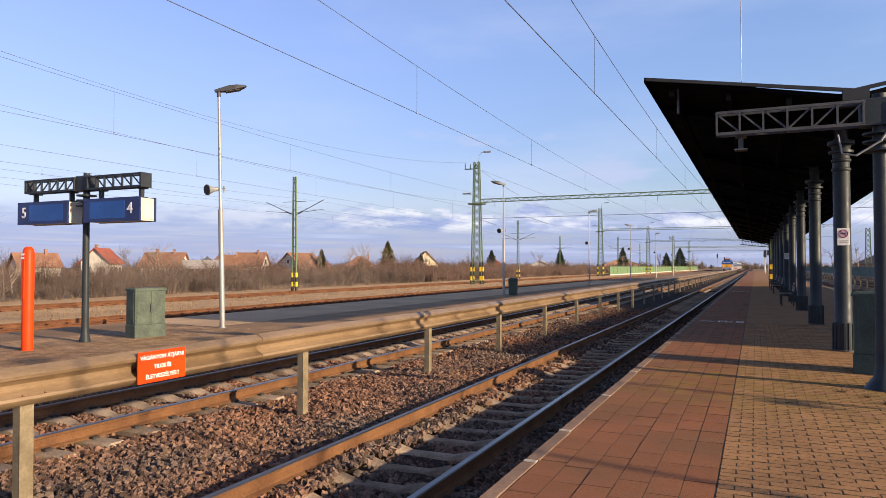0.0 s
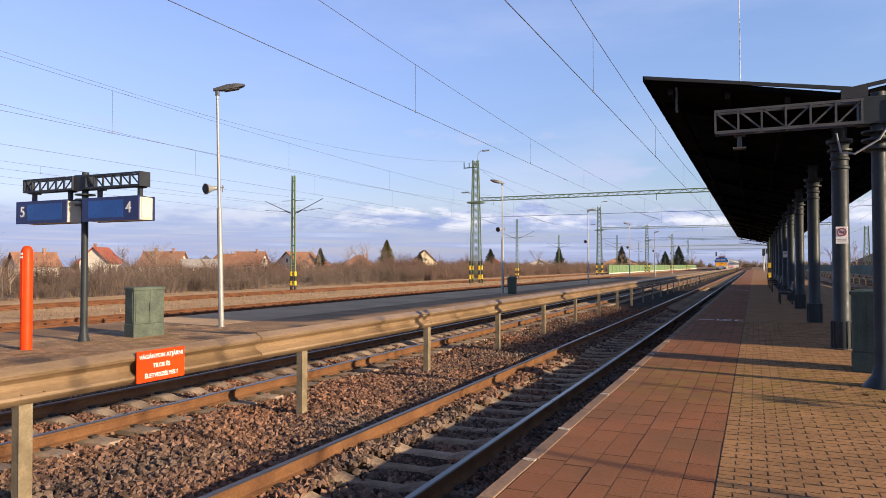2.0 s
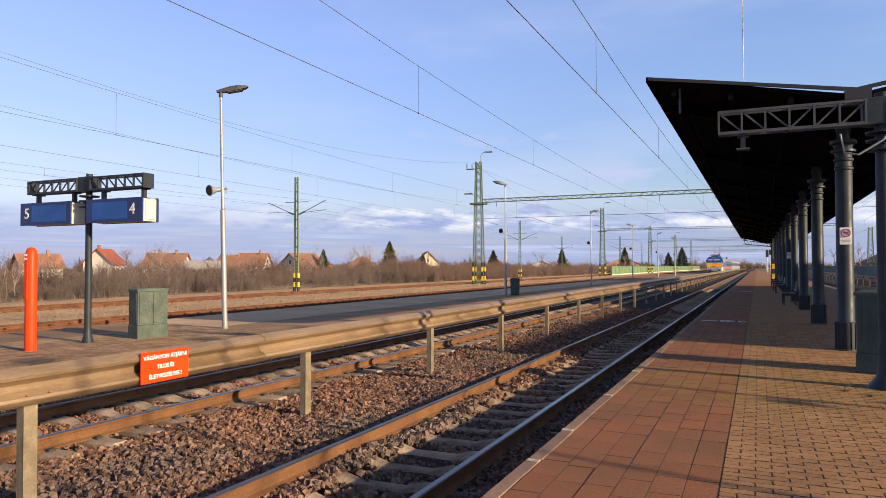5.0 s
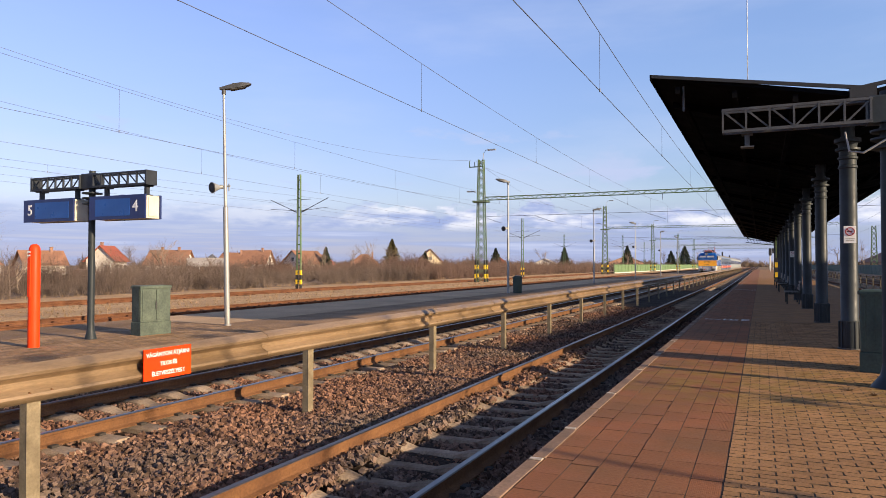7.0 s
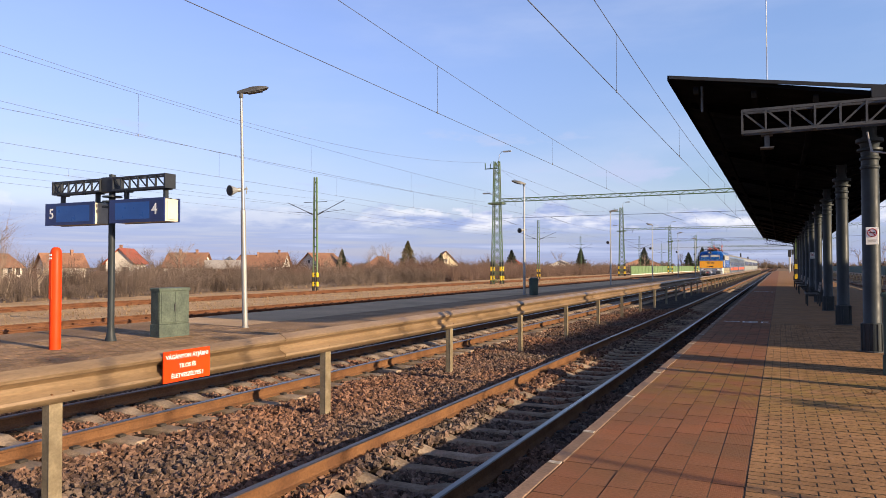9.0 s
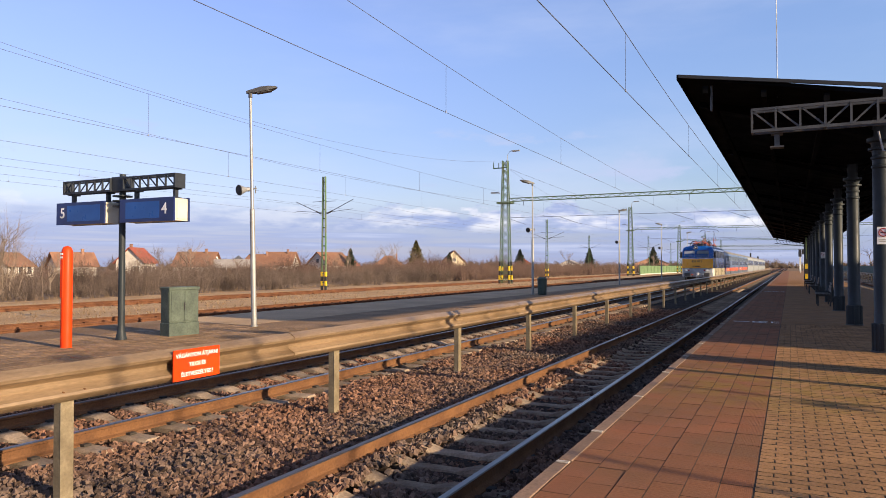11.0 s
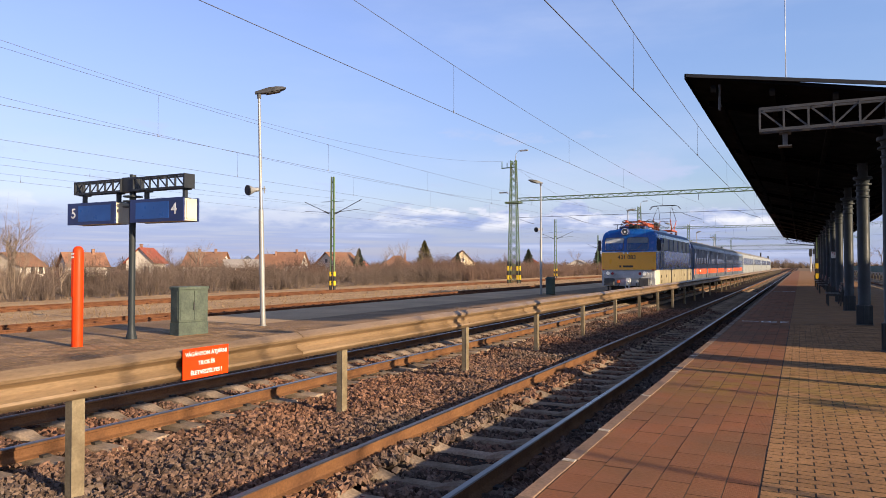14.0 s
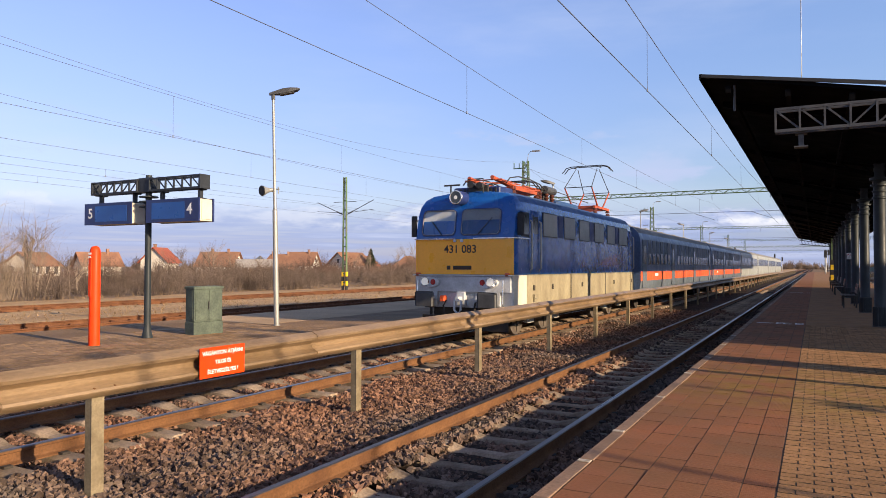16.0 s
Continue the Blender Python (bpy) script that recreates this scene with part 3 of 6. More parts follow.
def uneven_strip(name, x0, x1, y0, y1, z, step, amount, mat_name, label, category):
    """A strip of loose stone with an uneven top."""
    nx, ny = max(2, int((x1 - x0) / step)), max(2, int((y1 - y0) / step))
    v, f = [], []
    for j in range(ny + 1):
        for i in range(nx + 1):
            x, y = x0 + (x1 - x0) * i / nx, y0 + (y1 - y0) * j / ny
            v.append((x, y, z + amount * noise.noise((x * 3, y * 3, 1.7))))
    f = [(j * (nx + 1) + i, j * (nx + 1) + i + 1, (j + 1) * (nx + 1) + i + 1, (j + 1) * (nx + 1) + i) for j in range(ny) for i in range(nx)]
    return tagged(part(name, Build().add(v, f), mat_name), label, category, kind="structure")


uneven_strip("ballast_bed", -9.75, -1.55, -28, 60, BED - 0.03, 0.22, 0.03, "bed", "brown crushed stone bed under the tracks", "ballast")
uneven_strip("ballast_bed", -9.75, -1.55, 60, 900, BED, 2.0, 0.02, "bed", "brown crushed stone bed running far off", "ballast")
uneven_strip("gravel_strip", -34, -15.68, -30, 320, -0.25, 1.0, 0.03, "gravel", "pale brown gravel and dry grass between sidings", "gravel")

# loose ballast stones: many small, angular lumps of one mesh
lump_v = np.array([(x, y, z) for z in (-1, 1) for x, y in ((-1, -1), (1, -1), (1, 1), (-1, 1))], float) * 0.62
lump_f = np.array([(0, 2, 1), (0, 3, 2), (4, 5, 6), (4, 6, 7), (0, 1, 5), (0, 5, 4), (1, 2, 6), (1, 6, 5), (2, 3, 7), (2, 7, 6), (3, 0, 4), (3, 4, 7)])


def stones(name, count, x0, x1, y0, y1, z, size, label):
    g = np.random.default_rng(11 + int(y0 * 10))
    c = np.stack([g.uniform(x0, x1, count), g.uniform(y0, y1, count), np.full(count, z)], -1)
    # keep the rails and the tops of the sleepers free
    for t in TRACKS:
        near = np.abs(np.abs(c[:, 0] - t) - 0.7525) < 0.085
        c = c[~near]
        on = (np.abs(c[:, 0] - t) < (0.76 if t == TRACKS[0] else 1.2)) & (np.abs((c[:, 1] - 0.10) % 0.6 - 0.3) < 0.145)
        if t == TRACKS[0]:
            on &= c[:, 0] - t > -0.40 + 0.12 * np.sin(c[:, 1] * 1.7)
        c = c[~(on & (g.random(len(c)) > 0.05))]
    for t in TRACKS:
        if t == TRACKS[0]:
            d = c[:, 0] - t
            c[(d > -0.36) & (d < 0.80), 2] -= 0.05
            c[((d > -1.35) & (d < -0.36)) | ((d > 0.80) & (d < 1.35)), 2] += 0.032
        else:
            c[np.abs(c[:, 0] - t) < 1.15, 2] -= 0.05
    c[:, 2] += g.normal(0, 0.012, len(c)) + 0.022 * np.sin(c[:, 1] * 2.1 + c[:, 0] * 3)
    n = len(c)
    s = g.uniform(0.6, 1.3, (n, 1, 1)) * size * g.uniform(0.6, 1.15, (n, 1, 3)) * 0.5
    v = (lump_v[None] + g.uniform(-0.42, 0.42, (n, 8, 3))) * s
    q = g.normal(size=(n, 4))
    q /= np.linalg.norm(q, axis=1, keepdims=True)
    w, x, y, zq = q.T
    r = np.stack([1 - 2 * (y * y + zq * zq), 2 * (x * y - zq * w), 2 * (x * zq + y * w), 2 * (x * y + zq * w), 1 - 2 * (x * x + zq * zq),
                  2 * (y * zq - x * w), 2 * (x * zq - y * w), 2 * (y * zq + x * w), 1 - 2 * (x * x + y * y)], -1).reshape(n, 3, 3)
    v = np.einsum("nij,nkj->nki", r, v) + c[:, None]
    f = (lump_f[None] + 8 * np.arange(n)[:, None, None]).reshape(-1, 3)
    me = bpy.data.meshes.new(name)
    me.vertices.add(n * 8)
    me.vertices.foreach_set("co", v.reshape(-1).astype(np.float32))
    me.loops.add(len(f) * 3)
    me.loops.foreach_set("vertex_index", f.reshape(-1).astype(np.int32))
    me.polygons.add(len(f))
    me.polygons.foreach_set("loop_start", (np.arange(len(f)) * 3).astype(np.int32))
    me.update(calc_edges=True)
    me.shade_flat()
    me.materials.append(M["stone"])
    return tagged(new(name, me), label, "ballast", kind="stuff")


stones("ballast_stones", 80000, -9.7, -1.7, 2.2, 14, BED + 0.015, 0.072, "loose brown and grey crushed ballast stones around the tracks")
stones("ballast_stones", 46000, -9.7, -1.7, 14, 34, BED + 0.015, 0.078, "loose brown crushed ballast stones along the tracks")

RAIL_PROFILE = [(-0.0625, 0), (0.0625, 0), (0.0625, 0.012), (0.02, 0.032), (0.009, 0.05), (0.009, 0.115), (0.034, 0.125), (0.036, 0.15), (0.028, 0.16),
                (-0.028, 0.16), (-0.036, 0.15), (-0.034, 0.125), (-0.009, 0.115), (-0.009, 0.05), (-0.02, 0.032), (-0.0625, 0.012)]


def sleeper_mesh():
    """A concrete sleeper: high ends under the rails, a sunken middle, and the rail clips on it."""
    b = Build()
    st = [(-1.25, 0.0, 0.135), (-1.22, 0.035, 0.14), (-0.45, 0.035, 0.145), (-0.25, -0.015, 0.115), (0.25, -0.015, 0.115), (0.45, 0.035, 0.145), (1.22, 0.035, 0.14), (1.25, 0.0, 0.135)]
    v = []
    for x, top, hw in st:
        v += [(x, -hw, -0.17), (x, -hw * 0.86, top - 0.03), (x, -hw * 0.62, top), (x, hw * 0.62, top), (x, hw * 0.86, top - 0.03), (x, hw, -0.17)]
    f = [(i * 6 + k, i * 6 + (k + 1) % 6, (i + 1) * 6 + (k + 1) % 6, (i + 1) * 6 + k) for i in range(len(st) - 1) for k in range(6)]
    b.add(v, f + [(0, 1, 2, 3, 4, 5), tuple(42 + k for k in (5, 4, 3, 2, 1, 0))])
    b.i = 1
    for s in (-1, 1):
        for d in (-1, 1):
            x = s * 0.7525 + d * 0.10
            b.box(x - 0.035, x + 0.035, -0.045, 0.045, 0.03, 0.062)
    return b.mesh("sleeper", ("sleeper", "underframe"))


SLEEPER = sleeper_mesh()


def track(name, cx, label, far=420):
    t = thing(name, pose(cx, 0, 0), label, "railway track", kind="structure")
    for s in (-1, 1):
        b = Build()
        for y0, y1 in ((-30, 60), (60, 1400)):
            n0 = len(b.f)
            b.prism([(x + s * 0.7525, z + RAIL - 0.16) for x, z in RAIL_PROFILE], y0, y1)
            for k in (8, 9, 7):
                b.m[n0 + k] = 1 if k != 9 else b.m[n0 + k]
        part("rail", b, ("rust", "steel"), t)
    for k in range(-3, 110):
        piece("sleeper", SLEEPER, t, pose(0, 0.4 + 0.6 * k, RAIL - 0.195))
    b = Build()
    for k in [*range(-48, -3), *range(110, 420)]:
        b.box(-1.25, 1.25, 0.26 + 0.6 * k, 0.54 + 0.6 * k, -0.7, RAIL - 0.16)
    tagged(part("sleeper", b, "sleeper", t), kind="stuff")
    return t


track("railway_track", TRACKS[0], "railway track on concrete sleepers with bright worn rail heads")
track("railway_track", TRACKS[1], "railway track on concrete sleepers behind the guard rail")


def old_track(cx, z, y1, label):
    t = thing("railway_track", pose(cx, 0, z), label, "railway track", kind="structure")
    for s in (-1, 1):
        part("rail", Build().prism([(x + s * 0.7525, h - 0.16) for x, h in RAIL_PROFILE], -30, y1), "old_rust", t)
    b = Build()
    for k in range(-20, int((y1 - 10) / 0.65)):
        j = rnd.uniform(-0.05, 0.05)
        b.box(-1.25 + j, 1.25 + j, 0.65 * k - 0.12, 0.65 * k + 0.12, -0.3, -0.135 + rnd.uniform(-0.015, 0.01))
    tagged(part("sleeper", b, "timber", t), kind="stuff")
    b = Build()
    for k in range(-20, 160):
        for s in (-1, 1):
            for d in (-0.1, 0.1):
                b.box(s * 0.7525 + d - 0.05, s * 0.7525 + d + 0.05, 0.65 * k - 0.06, 0.65 * k + 0.06, -0.13, -0.085)
    tagged(part("rail_fastening", b, "old_rust", t), kind="stuff")


old_track(-17.95, -0.06, 330, "rusty siding track along the far platform")
old_track(-27.4, -0.12, 330, "rusty siding track before the winter scrub")
for cx in (6.3, 10.9):
    t = thing("railway_track", pose(cx, 0, 0), "railway track on the other side of the canopy", "railway track", kind="structure")
    for s in (-1, 1):
        part("rail", Build().prism([(x + s * 0.7525, z + RAIL - 0.16) for x, z in RAIL_PROFILE], -30, 900), "rust", t)
    b = Build()
    for k in range(-10, 300):
        b.box(-1.25, 1.25, 0.6 * k - 0.13, 0.6 * k + 0.13, -0.7, RAIL - 0.16)
    tagged(part("sleeper", b, "sleeper", t), kind="stuff")
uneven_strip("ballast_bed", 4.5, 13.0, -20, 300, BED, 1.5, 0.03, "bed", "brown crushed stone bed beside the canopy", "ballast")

# ---- platforms ----
EDGE, RED1, TAN1, PLAT_R = -1.66, -0.26, 1.02, 4.45
plat = thing("platform", pose(0, 0, 0), "station platform of red and tan pavers with a pale edge", "platform", kind="structure")
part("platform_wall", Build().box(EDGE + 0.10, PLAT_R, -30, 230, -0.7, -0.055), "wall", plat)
part("joint_bed", Build().box(EDGE + 0.12, PLAT_R - 0.1, -30, 230, -0.06, -0.0058), "joint", plat)


def slab_mesh(name, w, l, mat_name, gap=0.004, top=0.0):
    b = Build()
    b.box(gap, w - gap, gap, l - gap, -0.05, top, cut=0.006)
    return b.mesh(name, (mat_name,))


def joined(name, me, places, mat_names, parent, label=""):
    """Many alike pieces far off, joined into one mesh."""
    v = np.array([p.co[:] for p in me.vertices])
    fs = [tuple(p.vertices) for p in me.polygons]
    b = Build()
    for (x, y, z) in places:
        b.add(v + np.array((x, y, z)), fs)
    mesh = bpy.data.meshes.new(name)
    mesh.from_pydata(b.v, [], b.f)
    for m in mat_names:
        mesh.materials.append(M[m])
    mesh.polygons.foreach_set("material_index", [min(p.material_index, len(mat_names) - 1) for p in me.polygons] * len(places))
    ob = new(name, mesh)
    ob.parent = parent
    return tagged(ob, label, kind="stuff")


# coping: long edge slabs with pale chipped ends
cope = slab_mesh("edge_slab", 0.12, 1.0, "coping", top=0.004)
for k in range(-4, 60):
    piece("edge_slab", cope, plat, pose(EDGE + rnd.uniform(-0.006, 0.006), k * 1.0 + 0.25, rnd.uniform(-0.006, 0.004)))
part("edge_strip", Build().box(EDGE, EDGE + 0.12, 60.25, 230, -0.06, 0.0), "coping", plat)
chip = Build().box(0.0, 0.10, -0.03, 0.03, 0.0, 0.007, cut=0.002).mesh("pale_mark", ("chip",))
for k in range(2, 40):
    if rnd.random() < 0.75:
        piece("edge_mark", chip, plat, pose(EDGE + 0.01 + rnd.uniform(-0.01, 0.015), k * 1.0 + 0.25 + rnd.uniform(-0.1, 0.1), 0.004, 0, 0, rnd.uniform(-12, 12)))

# red ribbed pavers, six to a row, each column laid with its own offset
pw, pl = (RED1 - EDGE - 0.12) / 6, 0.40


def red_mesh(gx, gy):
    b = Build()
    b.box(gx, pw - gx, gy, pl - gy, -0.05, 0.0, cut=0.003)
    b.m = [1, 0] + [1] * 16     # soil clings to the edges
    return b.mesh("red_paver", ("red_paver", "red_edge"))


reds = [red_mesh(0.0016, 0.0022), red_mesh(0.0026, 0.0016), red_mesh(0.0014, 0.0034)]
far_red = []
for c in range(6):
    shift = rnd.uniform(0, pl)
    for k in range(-7, 110):
        p = (EDGE + 0.12 + c * pw, k * pl + shift, rnd.uniform(-0.0035, 0.0015))
        if 8 <= k < 58:
            piece("red_paver", rnd.choice(reds), plat, pose(*p, rnd.uniform(-0.25, 0.25), rnd.uniform(-0.45, 0.45), rnd.uniform(-0.15, 0.15)))
        else:
            far_red.append(p)
joined("red_paver", reds[0], far_red, ("red_paver", "red_edge"), plat)
part("red_strip", Build().box(EDGE + 0.12, RED1, 44.6, 230, -0.05, -0.002), "red_paver", plat)

# tan interlocking pavers with small dark notches at their corners
TW, TL = 0.22, 0.10


def tan_mesh(width=TW):
    """An interlocking paver, its long sides bowed, with clipped corners that leave dark notches."""
    g, w, l, c, q = 0.0032, width, TL, 0.009, 0.008
    e = 0.007
    out = [(g + c, e), (w * 0.30, e - q * 0.6), (w * 0.5, e), (w * 0.72, e + q * 0.7), (w - g - c * 0.5, e), (w - g, e + c), (w - g - 0.002, l - c * 1.2),
           (w - g - c, l), (w * 0.72, l + q * 0.5), (w * 0.5, l - 0.001), (w * 0.30, l - q * 0.7), (g + c * 0.4, l), (g, l - c), (g + 0.002, c * 1.2)]
    b = Build()
    n = len(out)
    cx, cy = w / 2, l / 2
    ins = [(x + (cx - x) * 0.015, y + (cy - y) * 0.07) for x, y in out]
    v = [(x, y, -0.045) for x, y in out] + [(x, y, -0.0065) for x, y in out] + [(x, y, 0.0) for x, y in ins]
    b.add(v, [(k, (k + 1) % n, n + (k + 1) % n, n + k) for k in range(n)] + [(n + k, n + (k + 1) % n, 2 * n + (k + 1) % n, 2 * n + k) for k in range(n)] + [tuple(range(2 * n, 3 * n))])
    b.m = [1] * (2 * n) + [0]       # soil clings to the edges
    return b.mesh("tan_paver", ("tan_paver", "tan_edge"))


tan, tan_half = tan_mesh(), tan_mesh(TW / 2)
tan_cols = 10
far_tan = []
for k in range(21, 200):
    for c in range(tan_cols):
        x = c * TW + (k % 2) * TW * 0.5
        p = (RED1 + 0.004 + x, k * TL, rnd.uniform(-0.003, 0.002))
        if 34 <= k < 64:
            piece("tan_paver", tan, plat, pose(*p, rnd.uniform(-0.5, 0.5), rnd.uniform(-0.4, 0.4), 0))
        else:
            far_tan.append(p)
joined("half_paver", tan_half, [(RED1 + 0.004, k * TL, 0) for k in range(21, 200, 2)], ("tan_paver", "tan_edge"), plat)
joined("tan_paver", tan, far_tan, ("tan_paver", "tan_edge"), plat)
tan_end = RED1 + 0.004 + (tan_cols + 0.5) * TW
part("tan_strip", Build().box(RED1 + 0.004, tan_end, 20.1, 230, -0.05, -0.003), "tan_paver", plat)
part("tan_strip", Build().box(RED1 + 0.004, tan_end, -30, 21 * TL - 0.004, -0.05, -0.003), "tan_paver", plat)
part("red_strip", Build().box(EDGE + 0.12, RED1, -30, -6 * pl, -0.05, -0.009), "red_paver", plat)
part("tan_strip", Build().box(tan_end + 0.01, PLAT_R, -30, 230, -0.05, -0.004), "tan_paver", plat)
slab = slab_mesh("red_slab", 0.45, 0.45, "red_paver")
for k in range(14, 30):
    piece("red_slab", slab, plat, pose(tan_end - 0.42, k * 0.46, 0.005))

# painted length marks across the red pavers
for y, w in ((20.4, 0.06), (44.8, 0.10)):
    mark = thing("platform_mark", pose(0, y, 0.004), "worn white painted line and figures on red pavers", "road marking", "length marks")
    part("line", Build().box(-1.42, -1.02, -0.03, w, 0, 0.003), "letter_white", mark)
    for x in (-0.95, -0.78, -0.50):
        part("figure", Build().box(x, x + 0.05, -0.20, 0.22, 0, 0.003).box(x, x + 0.2, 0.16, 0.22, 0, 0.0035).box(x, x + 0.2, -0.2, -0.14, 0, 0.0035), "letter_white", mark)

# the far platform
far_plat = thing("platform", pose(0, 0, 0), "far island platform of worn brick paving with a strip paled under canopy shade", "platform", kind="structure")
FE = -9.58
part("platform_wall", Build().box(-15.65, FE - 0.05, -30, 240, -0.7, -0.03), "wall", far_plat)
part("edge_strip", Build().box(FE - 0.35, FE, -30, 240, -0.08, 0.004), "coping", far_plat)
part("paving", Build().box(-15.6, FE - 0.35, -30, 13.6, -0.05, -0.002), "brick_pave", far_plat)
part("paving", Build().box(-12.4, FE - 0.35, 13.6, 240, -0.05, -0.002), "brick_pave", far_plat)
# where the canopy's shade falls, with fill light put into the colour
part("asphalt_strip", Build().box(-15.6, -12.4, 13.6, 75, -0.05, 0.001), "asphalt", far_plat)
part("paving", Build().box(-15.6, -12.4, 75, 240, -0.05, -0.002), "brick_pave", far_plat)
brick = Build().box(0.005, 0.195, 0.005, 0.195, -0.04, 0.004).mesh("paving_brick", ("brick_pave",))
places = [(-13.6 + 0.2 * c, 3.0 + 0.2 * k + 0.1 * (c % 2), 0.002 + rnd.uniform(-0.0012, 0.0012)) for c in range(18) for k in range(52)]
joined("paving_brick", brick, places, ("brick_pave",), far_plat)

# ---- guard rail between the tracks ----
GX = -5.63
guard = thing("guard_rail", pose(GX, 0, 0), "weathered steel crash barrier with a folded beam on posts", "guard rail", kind="structure")


def beam_mesh():
    z0, h = 0.335, 0.335
    mid = [(-0.012, 0.004), (0.004, 0.0), (0.022, 0.012), (0.078, 0.040), (0.094, 0.064), (0.088, 0.088), (0.020, 0.122), (0.002, 0.140), (0.002, 0.186), (0.018, 0.204), (0.086, 0.240),
           (0.096, 0.268), (0.078, 0.294), (0.022, 0.322), (0.004, 0.335), (-0.012, 0.330)]
    prof = [(x, z0 + z) for x, z in mid]
    prof += [(x - 0.006, z) for x, z in reversed(prof)]
    b, n = Build(), len(prof)
    half_n = n // 2
    b.add([(x, y, z) for y in (0, 4.16) for x, z in prof], [(k, (k + 1) % n, n + (k + 1) % n, n + k) for k in range(n)]
          + [(e + k, e + k + 1, e + n - 2 - k, e + n - 1 - k) for e in (0, n) for k in range(half_n - 1)])
    return b.mesh("beam", ("galv",), True)


beam = beam_mesh()
lap = Build()
mid = [(0.099, 0.064), (0.093, 0.088), (0.025, 0.122), (0.007, 0.140), (0.007, 0.186), (0.023, 0.204), (0.091, 0.240), (0.101, 0.268), (0.083, 0.294)]
lap.add([(x + 0.003, y + 0.02 * math.sin(z * 25), z + 0.335) for y in (0, 0.022) for x, z in mid], [(k, k + 1, 10 + k, 9 + k) for k in range(8)])
lap = lap.mesh("lap_edge", ("galv",))
bolt_b = Build()
for y, z in ((-0.10, 0.42), (-0.10, 0.60), (0.10, 0.42), (0.10, 0.60)):
    bolt_b.cyl((0.07, y, z), (0.089, y, z), 0.014, 0.011, 6)
bolt_b = bolt_b.mesh("bolt", ("rust",))
cpost = Build()
cpost.prism([(-0.105, -0.85 + 0.0), (-0.10, -0.85), (-0.10, 0.56), (-0.105, 0.56)], -0.06, 0.06)
cpost.prism([(-0.10, -0.85), (-0.015, -0.85), (-0.015, 0.56), (-0.10, 0.56)], -0.06, -0.052)
cpost.prism([(-0.10, -0.85), (-0.015, -0.85), (-0.015, 0.56), (-0.10, 0.56)], 0.052, 0.06)
cpost.prism([(-0.02, -0.85), (-0.012, -0.85), (-0.012, 0.56), (-0.02, 0.56)], -0.062, 0.062)
cpost = cpost.mesh("post", ("galv_post",))
for k in range(-3, 62):
    y = 3.96 + 4.0 * k
    piece("post", cpost, guard, pose(0, y, 0, rnd.uniform(-0.4, 0.4), 0, 0))
    piece("beam", beam, guard, pose((k % 2) * 0.007, y - 1.05, rnd.uniform(-0.008, 0.008)))
    piece("lap_edge", lap, guard, pose(0, y - 1.05 if k % 2 else y - 1.0 , 0))
    if k < 14:
        piece("bolt", bolt_b, guard, pose(-0.005, y, 0))

sign = thing("warning_sign", pose(GX + 0.115, 5.305, 0.50), "orange warning board with white lettering on the barrier", "sign")
part("board", Build().box(-0.006, 0.006, -0.31, 0.31, -0.155, 0.155), "orange", sign)
for z, s, words in ((0.093, 0.088, "VÁGÁNYON ÁTJÁRNI"), (-0.003, 0.088, "TILOS ÉS"), (-0.098, 0.088, "ÉLETVESZÉLYES !")):
    lettering("lettering", words, s * 0.66, "letter_white", sign, facing(0.008, 0, z, "+x"))

# ---- canopy ----
CX, CY0, CY1 = 1.42, 12.4, 88.0
canopy = thing("platform_canopy", pose(0, 0, 0), "dark steel butterfly canopy on round columns", "canopy", kind="structure")
TIPX, TIPZ, VZ = -1.70, 4.77, 4.22
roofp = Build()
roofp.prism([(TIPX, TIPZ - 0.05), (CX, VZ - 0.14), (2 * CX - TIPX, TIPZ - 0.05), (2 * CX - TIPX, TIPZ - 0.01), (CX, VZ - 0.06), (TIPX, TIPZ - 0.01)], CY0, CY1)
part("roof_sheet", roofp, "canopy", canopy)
for s in (-1, 1):       # fascia over the near end
    x0 = TIPX if s < 0 else 2 * CX - TIPX
    f = Build()
    f.add([(x0, CY0 - 0.05, TIPZ - 0.055), (CX, CY0 - 0.05, VZ - 0.022), (CX, CY0 - 0.05, VZ + 0.035), (x0, CY0 - 0.05, TIPZ),
           (x0, CY0 - 0.003, TIPZ - 0.055), (CX, CY0 - 0.003, VZ - 0.022), (CX, CY0 - 0.003, VZ + 0.035), (x0, CY0 - 0.003, TIPZ)],
          [(0, 1, 2, 3), (7, 6, 5, 4), (0, 4, 5, 1), (3, 2, 6, 7), (0, 3, 7, 4), (1, 5, 6, 2)])
    part("fascia", f, "fascia", canopy)
    part("edge_trim", Build().box(x0 - 0.03 if s < 0 else x0, x0 if s < 0 else x0 + 0.03, CY0 - 0.05, CY1, TIPZ - 0.09, TIPZ), "canopy", canopy)
part("gutter_box", Build().box(CX - 0.16, CX + 0.20, CY0 - 0.09, CY0 + 0.5, VZ - 0.155, VZ - 0.002), "fascia", canopy)
